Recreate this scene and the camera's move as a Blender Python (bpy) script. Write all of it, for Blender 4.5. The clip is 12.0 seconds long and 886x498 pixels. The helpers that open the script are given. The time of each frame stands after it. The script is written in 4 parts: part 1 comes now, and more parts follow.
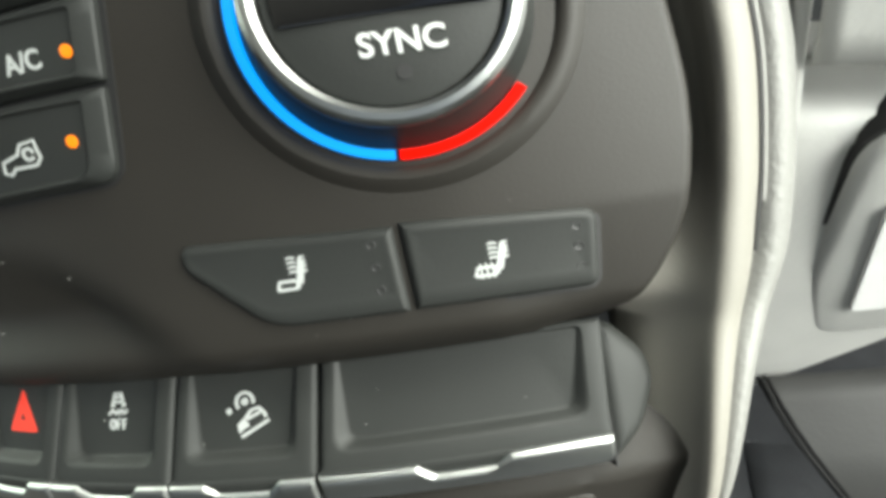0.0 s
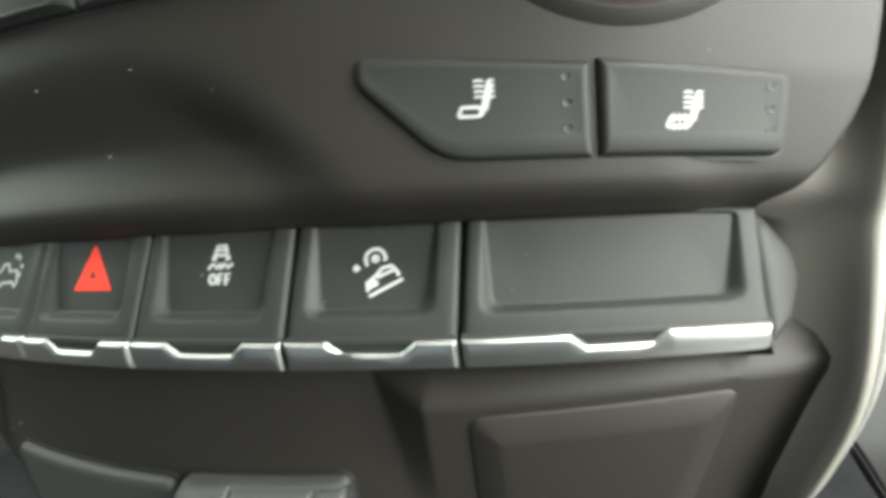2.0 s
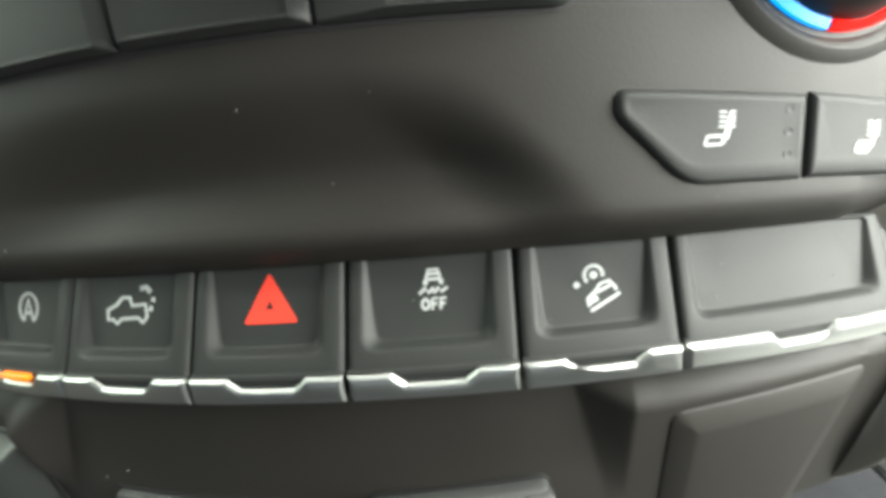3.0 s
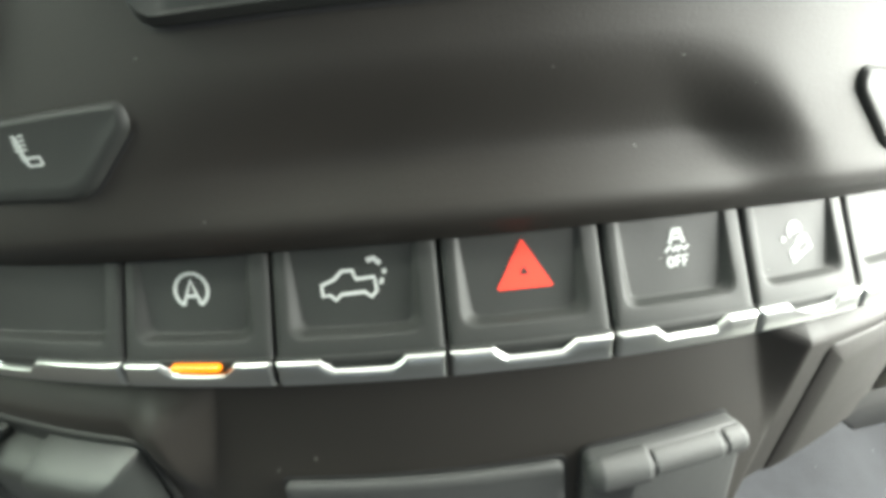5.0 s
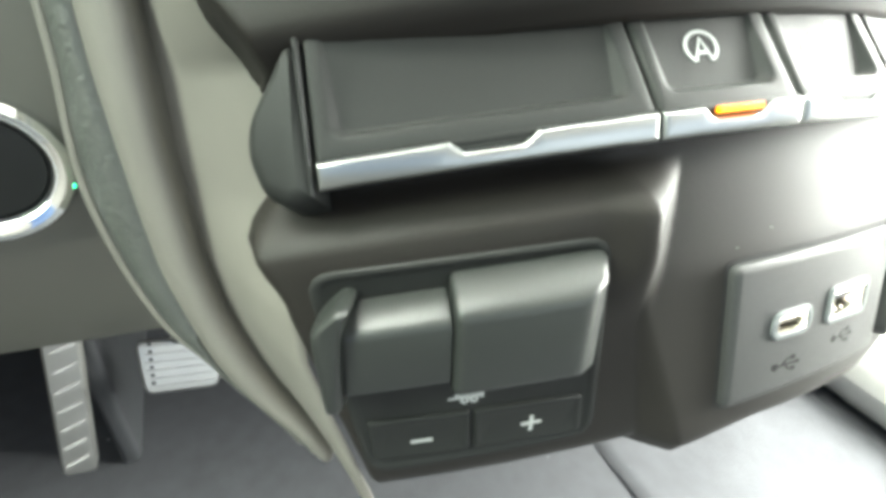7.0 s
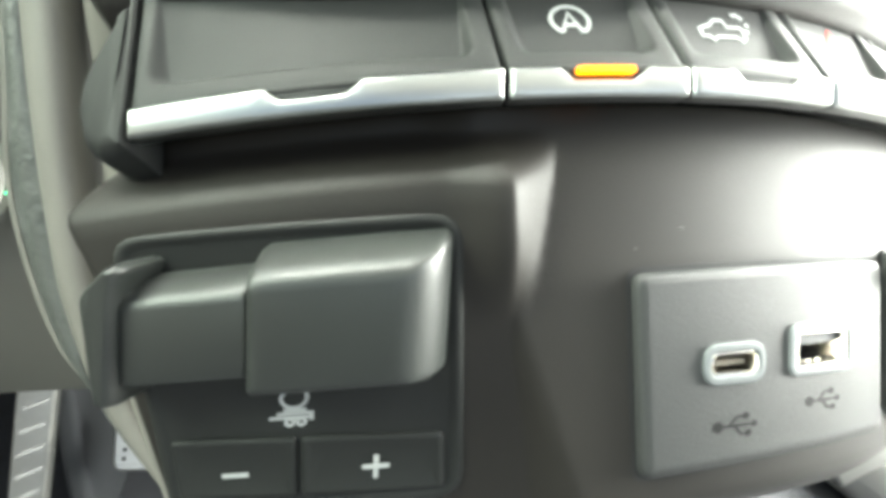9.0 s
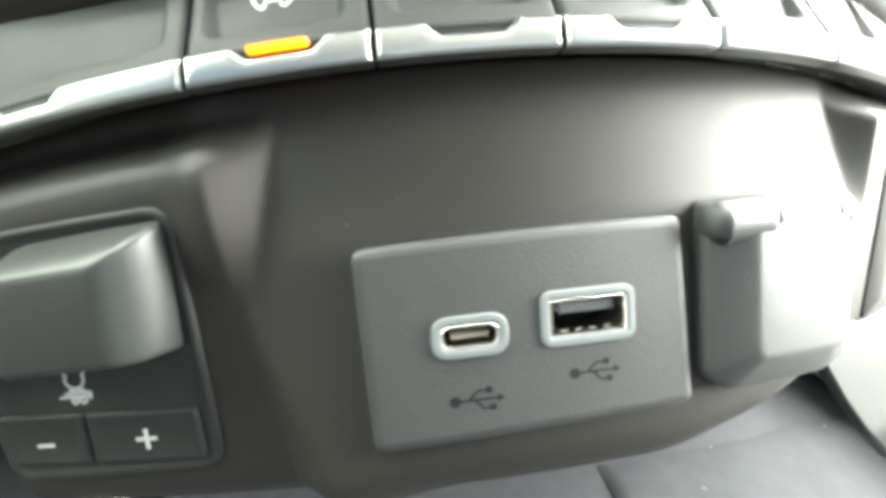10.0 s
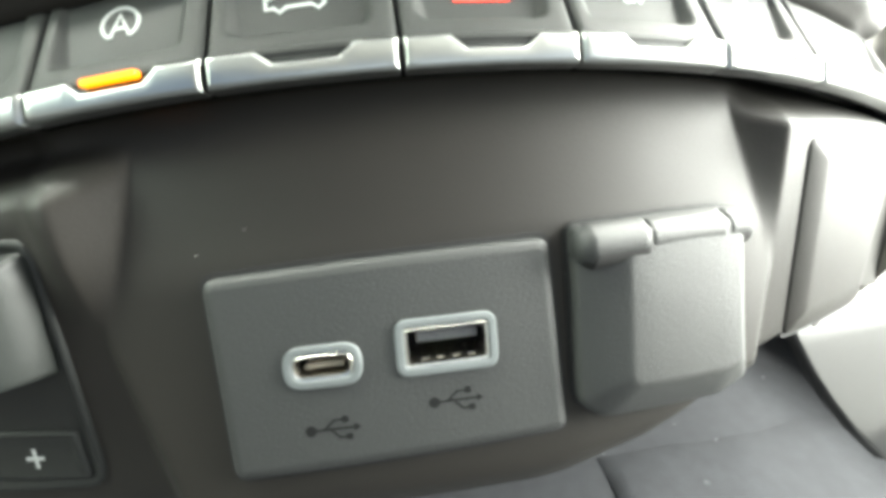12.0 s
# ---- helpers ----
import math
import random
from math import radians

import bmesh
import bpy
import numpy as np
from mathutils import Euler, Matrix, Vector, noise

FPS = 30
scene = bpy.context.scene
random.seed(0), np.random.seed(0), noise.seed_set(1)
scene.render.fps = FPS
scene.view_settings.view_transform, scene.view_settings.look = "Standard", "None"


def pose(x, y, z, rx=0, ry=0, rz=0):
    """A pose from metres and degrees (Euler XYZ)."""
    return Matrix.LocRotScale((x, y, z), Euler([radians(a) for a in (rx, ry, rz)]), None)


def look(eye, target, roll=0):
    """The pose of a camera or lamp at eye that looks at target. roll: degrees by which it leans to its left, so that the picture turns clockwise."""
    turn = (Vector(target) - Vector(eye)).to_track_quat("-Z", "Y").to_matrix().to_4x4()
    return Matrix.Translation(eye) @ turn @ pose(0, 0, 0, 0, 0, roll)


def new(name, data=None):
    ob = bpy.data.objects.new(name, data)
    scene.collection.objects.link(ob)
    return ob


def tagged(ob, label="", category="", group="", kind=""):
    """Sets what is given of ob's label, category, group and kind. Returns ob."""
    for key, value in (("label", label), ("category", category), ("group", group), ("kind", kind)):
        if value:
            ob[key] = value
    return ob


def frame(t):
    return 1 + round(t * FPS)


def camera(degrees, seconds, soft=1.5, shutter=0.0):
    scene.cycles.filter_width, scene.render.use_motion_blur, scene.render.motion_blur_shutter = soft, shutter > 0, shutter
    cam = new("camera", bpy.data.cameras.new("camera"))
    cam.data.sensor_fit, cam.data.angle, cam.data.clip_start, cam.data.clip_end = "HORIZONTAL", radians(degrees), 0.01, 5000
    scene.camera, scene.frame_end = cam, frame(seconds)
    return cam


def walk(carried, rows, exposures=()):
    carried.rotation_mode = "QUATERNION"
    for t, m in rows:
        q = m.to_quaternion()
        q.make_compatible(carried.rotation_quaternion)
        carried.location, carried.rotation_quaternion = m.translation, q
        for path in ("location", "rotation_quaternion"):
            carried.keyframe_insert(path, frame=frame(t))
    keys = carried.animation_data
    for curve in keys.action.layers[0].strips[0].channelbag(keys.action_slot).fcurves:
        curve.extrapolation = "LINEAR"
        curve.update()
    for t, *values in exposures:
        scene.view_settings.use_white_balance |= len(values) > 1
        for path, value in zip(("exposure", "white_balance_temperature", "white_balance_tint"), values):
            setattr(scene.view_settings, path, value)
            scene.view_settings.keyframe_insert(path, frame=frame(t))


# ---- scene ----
# ---------------------------------------------------------------- camera
cam = camera(88.84, 12.0, soft=4.2, shutter=0.28)
PATH = [
    (0.0, pose(0.1206, -0.0286, 0.0551, 52.32, 19.90, 13.97)),
    (0.5, pose(0.1247, -0.0296, 0.0436, 58.57, 19.13, 20.23)),
    (1.0, pose(0.1056, -0.0337, 0.0502, 57.14, 15.82, 18.83)),
    (1.5, pose(0.1098, -0.0332, 0.0476, 57.03, 16.65, 18.48)),
    (2.0, pose(0.0892, -0.0487, 0.0408, 55.12, 13.00, 14.59)),
    (2.5, pose(0.0630, -0.0517, 0.0504, 51.93, 11.51, 7.84)),
    (3.0, pose(0.0422, -0.0542, 0.0565, 50.49, 8.54, 4.31)),
    (3.5, pose(0.0253, -0.0559, 0.0588, 50.13, 7.07, 0.82)),
    (3.7, pose(0.0194, -0.0586, 0.0590, 51.23, 6.41, 0.74)),
    (5.3, pose(-0.0298, -0.0545, 0.0607, 45.91, 0.67, -9.04)),
    (5.5, pose(-0.0388, -0.0585, 0.0542, 48.96, 0.32, -10.94)),
    (5.9, pose(-0.0745, -0.0502, 0.0406, 50.90, -3.26, -17.04)),
    (6.0, pose(-0.1003, -0.0494, 0.0372, 51.32, -4.25, -20.50)),
    (6.5, pose(-0.1388, -0.0418, 0.0171, 55.66, -8.70, -27.33)),
    (6.7, pose(-0.1419, -0.0495, 0.0152, 54.73, -7.02, -26.90)),
    (8.3, pose(-0.1252, -0.0624, -0.0199, 72.01, -11.80, -23.03)),
    (8.5, pose(-0.1229, -0.0622, -0.0184, 72.02, -11.64, -22.51)),
    (9.0, pose(-0.1036, -0.0705, -0.0115, 69.92, -7.87, -19.40)),
    (9.5, pose(-0.0757, -0.0812, -0.0091, 67.34, -4.35, -15.70)),
    (10.0, pose(-0.0471, -0.0858, -0.0058, 65.69, -0.41, -11.96)),
    (10.5, pose(-0.0271, -0.0884, -0.0053, 66.28, 0.85, -8.74)),
    (11.0, pose(-0.0107, -0.0899, -0.0036, 65.99, 2.14, -6.91)),
    (11.5, pose(-0.0105, -0.0892, -0.0049, 65.30, 2.92, -7.79)),
    (12.0, pose(-0.0192, -0.0866, -0.0006, 63.93, 1.43, -9.62)),
]
walk(cam, PATH, [(0.0, 0.56), (1.0, 0.62), (1.5, 0.64), (2.5, 0.78), (3.5, 1.08), (5.5, 1.75), (6.5, 2.48), (8.5, 2.66), (9.5, 2.66), (12.0, 2.1)])

# ---------------------------------------------------------------- light
world = bpy.data.worlds.new("daylight")
scene.world = world
world.use_nodes = True
wn = world.node_tree.nodes
sky = wn.new("ShaderNodeTexSky")
sky.sky_type = "NISHITA"
sky.sun_disc = False
sky.sun_elevation = radians(48)
sky.sun_rotation = radians(120)
wn["Background"].inputs["Strength"].default_value = 0.05
world.node_tree.links.new(sky.outputs[0], wn["Background"].inputs["Color"])


def window_light(name, eye, target, w, h, power, tint=(1, 1, 1)):
    lamp = bpy.data.lights.new(name, "AREA")
    lamp.shape, lamp.size, lamp.size_y, lamp.energy, lamp.color = "RECTANGLE", w, h, power, tint
    ob = new(name, lamp)
    ob.matrix_world = look(eye, target)
    return ob


sun = bpy.data.lights.new("sun", "SUN")
sun.energy, sun.angle, sun.color = 1.5, radians(12), (1.0, 0.96, 0.9)
new("sun", sun).matrix_world = look((2.0, 1.0, 2.6), (0, 0, 0))
window_light("open_door_light", (0.86, 0.04, 0.25), (0.0, -0.05, -0.02), 0.98, 0.7, 36.5, (0.97, 1.0, 0.92))
window_light("driver_window_light", (-0.75, 0.16, 0.4), (-0.15, 0.05, 0.0), 0.6, 0.4, 4.0, (0.86, 1.0, 0.82))
window_light("windscreen_light", (0.0, 0.27, 0.51), (0.0, -0.05, -0.1), 1.3, 0.45, 32.0, (0.95, 1.0, 0.88))
window_light("rear_window_light", (0.0, -1.45, 0.34), (0.0, 0.0, 0.0), 1.2, 0.4, 0.6, (0.96, 1.0, 0.92))


# ---------------------------------------------------------------- materials
def shader(name, base, rough=0.5, metal=0.0, grain=900.0, bump=0.12, vary=0.12, coat=0.0, emit=None, power=0.0, spec=0.5):
    m = bpy.data.materials.new(name)
    m.use_nodes = True
    n, k = m.node_tree.nodes, m.node_tree.links
    b = n["Principled BSDF"]
    tc = n.new("ShaderNodeTexCoord")
    big, fine = n.new("ShaderNodeTexNoise"), n.new("ShaderNodeTexNoise")
    big.inputs["Scale"].default_value, big.inputs["Detail"].default_value = 60, 5
    fine.inputs["Scale"].default_value, fine.inputs["Detail"].default_value = grain, 3
    for t in (big, fine):
        k.new(tc.outputs["Object"], t.inputs["Vector"])
    mix = n.new("ShaderNodeMix")
    mix.data_type = "RGBA"
    mix.inputs["A"].default_value = (*[c * (1 - vary) for c in base], 1)
    mix.inputs["B"].default_value = (*[min(1, c * (1 + vary)) for c in base], 1)
    k.new(big.outputs["Fac"], mix.inputs["Factor"])
    k.new(mix.outputs["Result"], b.inputs["Base Color"])
    ramp = n.new("ShaderNodeMapRange")
    ramp.inputs["To Min"].default_value, ramp.inputs["To Max"].default_value = max(0.02, rough - 0.06), min(1, rough + 0.06)
    k.new(big.outputs["Fac"], ramp.inputs["Value"])
    k.new(ramp.outputs["Result"], b.inputs["Roughness"])
    if bump:
        bp = n.new("ShaderNodeBump")
        bp.inputs["Strength"].default_value, bp.inputs["Distance"].default_value = bump, 0.0003 if bump < 0.9 else 0.0008 * bump
        k.new(fine.outputs["Fac"], bp.inputs["Height"])
        k.new(bp.outputs["Normal"], b.inputs["Normal"])
    b.inputs["Metallic"].default_value = metal
    b.inputs["Specular IOR Level"].default_value = spec
    b.inputs["Coat Weight"].default_value = coat
    if emit:
        b.inputs["Emission Color"].default_value = (*emit, 1)
        b.inputs["Emission Strength"].default_value = power
    return m


PANEL = shader("grained_panel", (0.0150, 0.0134, 0.0111), 0.57, grain=2200, bump=0.16, spec=0.27)
BUTTON = shader("switch_black", (0.0165, 0.0177, 0.0165), 0.56, grain=2600, bump=0.16, spec=0.24)
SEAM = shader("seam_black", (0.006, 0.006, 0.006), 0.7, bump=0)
CHROME = shader("satin_chrome", (0.33, 0.34, 0.33), 0.33, metal=1.0, grain=1500, bump=0.0, vary=0.05)
WHITE = shader("white_print", (0.34, 0.355, 0.345), 0.5, bump=0)
RED = shader("red_print", (0.72, 0.045, 0.025), 0.7, bump=0, spec=0.25)
DARKPRINT = shader("dark_print", (0.008, 0.008, 0.008), 0.5, bump=0, spec=0.45)
SOCKETPRINT = shader("socket_print", (0.008, 0.008, 0.008), 0.7, bump=0, spec=0.2)
AMBER = shader("amber_lamp", (0.35, 0.06, 0.0), 0.4, bump=0, emit=(1.0, 0.27, 0.0), power=0.75)
BLUEBAND = shader("blue_band", (0.0, 0.08, 0.3), 0.4, bump=0, emit=(0.0, 0.33, 1.0), power=0.9)
REDBAND = shader("red_band", (0.12, 0.001, 0.0), 0.8, bump=0, emit=(1.0, 0.004, 0.0), power=1.2, spec=0.05)
DUST = shader("dust_grey", (0.2, 0.2, 0.19), 0.9, bump=0)
DISPLAY = shader("black_display", (0.004, 0.004, 0.004), 0.12, bump=0)
GREYPLATE = shader("grey_plate", (0.0255, 0.0268, 0.0258), 0.58, grain=2600, bump=0.4, spec=0.5)
LEVER = shader("lever_grey", (0.0185, 0.0210, 0.0190), 0.42, grain=2800, bump=0.2)
BEZEL = shader("bezel_grey", (0.11, 0.121, 0.122), 0.5, bump=0)
METAL = shader("port_metal", (0.72, 0.69, 0.62), 0.24, metal=1.0, bump=0)
TONGUE = shader("port_black", (0.006, 0.006, 0.006), 0.8, bump=0, spec=0.1)
RAIL = shader("rail_plastic", (0.16, 0.152, 0.132), 0.62, grain=1500, bump=0.2)
LEATHER = shader("grained_leather", (0.14, 0.139, 0.13), 0.55, grain=900, bump=0.85)
DARKLEATHER = shader("dark_leather", (0.075, 0.08, 0.072), 0.46, grain=450, bump=1.0)
GREYPRINT = shader("grey_print", (0.4, 0.41, 0.4), 0.5, bump=0)
PALE = shader("pale_trim", (0.4, 0.4, 0.385), 0.5, grain=700, bump=0.3)
DARKTRIM = shader("dark_trim", (0.04, 0.042, 0.045), 0.55, grain=900, bump=0.3)
CARPET = shader("carpet", (0.046, 0.048, 0.053), 0.95, grain=700, bump=1.0, vary=0.3)
STEEL = shader("pedal_metal", (0.42, 0.42, 0.4), 0.45, metal=1.0, grain=500, bump=0.2)
HEADLINER = shader("headliner", (0.45, 0.44, 0.42), 0.9, grain=300, bump=0.5)
TAN = shader("tan_trim", (0.15, 0.148, 0.14), 0.45, grain=900, bump=0.2)
KICK = shader("kick_grey", (0.035, 0.035, 0.034), 0.5, grain=900, bump=0.3)
CLOTH = shader("cabin_cloth", (0.06, 0.058, 0.054), 0.9, grain=300, bump=0.5)

# ---------------------------------------------------------------- geometry helpers (millimetres)
FRAMES = {
    "upper": ((-1.1, 21.3), (0.447, 0.8945)),
    "row": ((-14.2, -1.9), (0.7613, 0.6484)),
    "strip": ((-15.8, -5.9), (0.3714, 0.9285)),
    "lower": ((-22.2, -32.7), (0.355, 0.9349)),
    "box": ((-17.2, -15.0), (0.22, 0.9755)),
}


def bent(x, y, z):
    """The dashboard bows towards the seats in the middle."""
    return Vector((x, y + x * x / 530.0, z - x * x / 750.0)) * 0.001


def dish_depth(s):
    """The switch faces are dished: shallow at the top, deep towards the strip."""
    return max(0.3, 2.15 - 0.115 * (s - 4.6))


def on(fr, x, s, n=0.0):
    """The point x across and s up a surface, n millimetres out from it."""
    if fr == "dish":
        fr, n = "row", n - dish_depth(s)
    (y0, z0), (sy, sz) = FRAMES[fr]
    if fr == "row" and x < -66:
        far = (-66 - x) / 59.0
        n, x = n + 5.0 * far ** 1.7 * s / 20.0, x + 3.2 * far ** 1.4 * s / 20.0
    out = Vector((1, x / 265.0, -x / 375.0)).cross(Vector((0, sy, sz))).normalized()
    return bent(x, y0 + s * sy, z0 + s * sz) + out * (n * 0.001)


def thing(name, label, category, group="", at=(0, 0, 0)):
    e = new(name)
    e.location = at
    e.empty_display_size = 0.01
    return tagged(e, label, category, group)


def part(name, bm, material, parent=None, label="", sharp=32):
    bmesh.ops.recalc_face_normals(bm, faces=bm.faces)
    me = bpy.data.meshes.new(name)
    bm.to_mesh(me)
    bm.free()
    me.polygons.foreach_set("use_smooth", [True] * len(me.polygons))
    me.set_sharp_from_angle(angle=radians(sharp))
    me.materials.append(material)
    ob = new(name, me)
    if parent:
        ob.parent = parent
        base = Vector((0, 0, 0))
        up = parent
        while up:
            base = base + up.location
            up = up.parent
        ob.matrix_parent_inverse = Matrix.Identity(4)
        if base.length > 0:
            me.transform(Matrix.Translation(-base))
    return tagged(ob, label)


def structure(name, bm, material, label, category, sharp=32, thick=0.0):
    ob = tagged(part(name, bm, material, None, "", sharp), label, category, kind="structure")
    if thick:
        m = ob.modifiers.new("thickness", "SOLIDIFY")
        m.thickness, m.offset = thick * 0.001, 0.0
    return ob


def inset(pts, d):
    out = []
    for i, p in enumerate(pts):
        a, b, c = Vector(pts[i - 1]), Vector(p), Vector(pts[(i + 1) % len(pts)])
        e, f = (b - a).normalized(), (c - b).normalized()
        n1, n2 = Vector((-e.y, e.x)), Vector((-f.y, f.x))
        m = (n1 + n2) / max(0.3, 1 + n1.dot(n2))
        out.append(tuple(b + m * d))
    return out


def rounded(pts, r, sub=6, seg=4):
    """Points round a polygon with its corners rounded; anticlockwise."""
    out, k = [], len(pts)
    tip = []
    for i in range(k):
        a, b, c = Vector(pts[i - 1]), Vector(pts[i]), Vector(pts[(i + 1) % k])
        ri = r[i] if isinstance(r, (list, tuple)) else r
        q = min(ri, 0.45 * (a - b).length, 0.45 * (c - b).length)
        tip.append((b + (a - b).normalized() * q, b, b + (c - b).normalized() * q))
    for i in range(k):
        p, b, q = tip[i]
        for j in range(seg + 1):
            t = j / seg
            out.append(tuple(p * (1 - t) ** 2 + b * 2 * t * (1 - t) + q * t * t))
        nx = tip[(i + 1) % k][0]
        for j in range(1, sub):
            out.append(tuple(q.lerp(nx, j / sub)))
    return out


def box_pts(x0, x1, s0, s1):
    return [(x0, s0), (x1, s0), (x1, s1), (x0, s1)]


def rings_mesh(bm, rings, cap=True, back=False):
    vs = [[bm.verts.new(p) for p in ring] for ring in rings]
    for a, b in zip(vs, vs[1:]):
        for i in range(len(a)):
            j = (i + 1) % len(a)
            bm.faces.new((a[i], a[j], b[j], b[i]))
    ends = ([vs[-1]] if cap else []) + ([vs[0][::-1]] if back else [])
    for e in ends:
        f = bm.faces.new(e)
        bmesh.ops.triangulate(bm, faces=[f], ngon_method="BEAUTY")
    return bm


def pad(fr, pts, r, layers, sub=6, cap=True, back=False, bm=None, seg=4):
    """A moulded pad: the outline drawn in by each layer's inset, at its height over the frame's surface."""
    bm = bm or bmesh.new()
    rings = []
    for d, n in layers:
        rr = [max(0.15, q - d) for q in r] if isinstance(r, (list, tuple)) else max(0.15, r - d)
        rings.append([on(fr, x, s, n) for x, s in rounded(inset(pts, d), rr, sub, seg)])
    return rings_mesh(bm, rings, cap, back)


def revolve(fr, cx, cs, profile, a0=0, a1=360, seg=72, bm=None):
    bm = bm or bmesh.new()
    full = a1 - a0 >= 360
    cols = []
    for i in range(seg + (0 if full else 1)):
        a = radians(a0 + (a1 - a0) * i / seg)
        cols.append([bm.verts.new(on(fr, cx + r * math.cos(a), cs + r * math.sin(a), n)) for r, n in profile])
    for i in range(len(cols) if full else len(cols) - 1):
        p, q = cols[i], cols[(i + 1) % len(cols)]
        for j in range(len(profile) - 1):
            bm.faces.new((p[j], q[j], q[j + 1], p[j + 1]))
    bmesh.ops.remove_doubles(bm, verts=bm.verts, dist=1e-6)
    return bm


def stroke(fr, lines, w, n=0.0, h=0.12, bm=None):
    """Flat printed lines of width w on a surface."""
    bm = bm or bmesh.new()
    for line in lines:
        pts = [Vector(p) for p in line]
        k = len(pts)
        L, R = [], []
        for i in range(k):
            a = pts[i - 1] if i else (pts[-2] if pts[0] == pts[-1] else pts[0])
            b = pts[i + 1] if i < k - 1 else (pts[1] if pts[0] == pts[-1] else pts[-1])
            d = (b - a).normalized()
            m = Vector((-d.y, d.x)) * w / 2
            L.append(pts[i] + m)
            R.append(pts[i] - m)
        vl = [bm.verts.new(on(fr, p.x, p.y, n + h)) for p in L]
        vr = [bm.verts.new(on(fr, p.x, p.y, n + h)) for p in R]
        bl = [bm.verts.new(on(fr, p.x, p.y, n - 0.1)) for p in L]
        br = [bm.verts.new(on(fr, p.x, p.y, n - 0.1)) for p in R]
        for i in range(k - 1):
            for a, b in ((vl, vr), (bl, vl), (vr, br)):
                bm.faces.new((a[i], a[i + 1], b[i + 1], b[i]))
    return bm


def disc(fr, x, s, r, n0, n1, seg=20, bm=None, dome=0.0):
    bm = bm or bmesh.new()
    ring = lambda q, n: [on(fr, x + q * math.cos(2 * math.pi * i / seg), s + q * math.sin(2 * math.pi * i / seg), n) for i in range(seg)]
    return rings_mesh(bm, [ring(r, n0), ring(r, n1), ring(r * 0.6, n1 + dome)])


def smooth(a, b, x):
    t = min(1, max(0, (x - a) / (b - a)))
    return t * t * (3 - 2 * t)


def steps(a, b, d):
    k = max(1, round(abs(b - a) / d))
    return [a + (b - a) * i / k for i in range(k + 1)]

# ---------------------------------------------------------------- dashboard panels
US = [-9, -8, -7, -6, -5, -4, -3, -1.5, 0, 2, 4, 5, 6, 7, 8, 9, 10, 11, 12, 13, 14, 15, 16, 17, 18, 19, 20, 22, 24, 26, 29, 33, 38, 44, 50, 56, 62, 70, 80]


PANEL_END = [(-9, 113.5), (-7.4, 115.8), (-5.6, 119.0), (-1.2, 122.6), (4.5, 125.9), (9, 127.6), (14, 128.6), (20, 129.2), (27, 129.2), (33, 128.4), (40, 127.2), (80, 121)]


def along(table, s):
    """Straight-line lookup in a table of (s, value), s rising."""
    if s <= table[0][0]:
        return table[0][1]
    for (s0, v0), (s1, v1) in zip(table, table[1:]):
        if s <= s1:
            return v0 + (v1 - v0) * (s - s0) / (s1 - s0)
    return table[-1][1]


LEFT_END = [(-9, 128.0), (-7, 129.5), (3, 135.5), (14, 139.0), (30, 141.0), (45, 139.0), (80, 136.0)]


def upper_profile(x):
    (y0, z0), (sy, sz) = FRAMES["upper"]
    out = []
    for s in US:
        end = along(PANEL_END, s)
        across = x if x < 100 else 100 + (x - 100) / 40.0 * (end - 100)
        drop = 0.0
        if x < -110:
            left = along(LEFT_END, s)
            across = -110 + (x + 110) / 40.0 * (left - 110)
            if x < -150:
                across, drop = -left - (0.5, 0.7)[-151 - x], (-0.6, -14.0)[-151 - x]
        if x > 140:
            across, drop = end + (0.0, 0.5, 0.7)[x - 140], (0.0, -0.6, -14.0)[x - 140]
        brim = 39 + 0.9 * (17 - s) if x > 0 else 62 + 0.9 * (17 - s)
        dip = 1 - smooth(brim - (20 if x > 0 else 52), brim, abs(x))
        hollow = -6.0 * dip * smooth(-13.0, 6.5, s) * (1 - smooth(4.0, 20.5, s))
        roll = -3.2 * smooth(-3.0, -9.5, s) - 2.2 * smooth(-5.5, -9.5, s)
        crease = -0.176 * max(0, 11.5 - s) * smooth(98, 114, across) if x > 0 else 0.0
        n = hollow + roll + crease + drop
        out.append((across, y0 + s * sy - n * sz, z0 + s * sz + n * sy))
    x, y, z = out[0]
    return [(x, y + 5, z - 4)] + out


bm = bmesh.new()
cols = [[bm.verts.new(bent(*p)) for p in upper_profile(x)] for x in [-152, -151] + steps(-150, 100, 2.0)[:-1] + steps(100, 140, 1.0) + [141, 142]]
for a, c in zip(cols, cols[1:]):
    for j in range(len(a) - 1):
        bm.faces.new((a[j], a[j + 1], c[j + 1], c[j]))
structure("upper_console_panel", bm, PANEL, "dark grained plastic panel behind climate switches", "dashboard panel", 50, 0.6)


LZ = [-8, -9.5, -11, -12, -13, -14, -15, -16.5, -18, -21, -24, -27, -30, -33, -36, -39, -42, -45, -48, -51, -54, -57, -60, -63, -66, -68, -70, -72, -74, -76]


def middle_y(z):
    return -20.6 + 0.54 * (z + 33) if z > -33 else -20.6 - 0.385 * (-33 - z)


def side_y(z, top):
    y = -17.2 - 0.2255 * (-15 - z)
    return y + 11 * (1 - smooth(top + 2.6, top - 3.2, z))


def facet(z, a, b, c):
    """The facet's place across the dash at this height: a above, b where it closes, c at the bottom."""
    return a + (b - a) * (-12 - z) / 30 if z > -42 else b + (c - b) * (-42 - z) / 32


def bottom_z(x):
    return -79 + 3 * smooth(-60, -30, x) + 4 * smooth(5, 32, x) + 8 * smooth(26, 52, x) + 13 * smooth(48, 100, x)


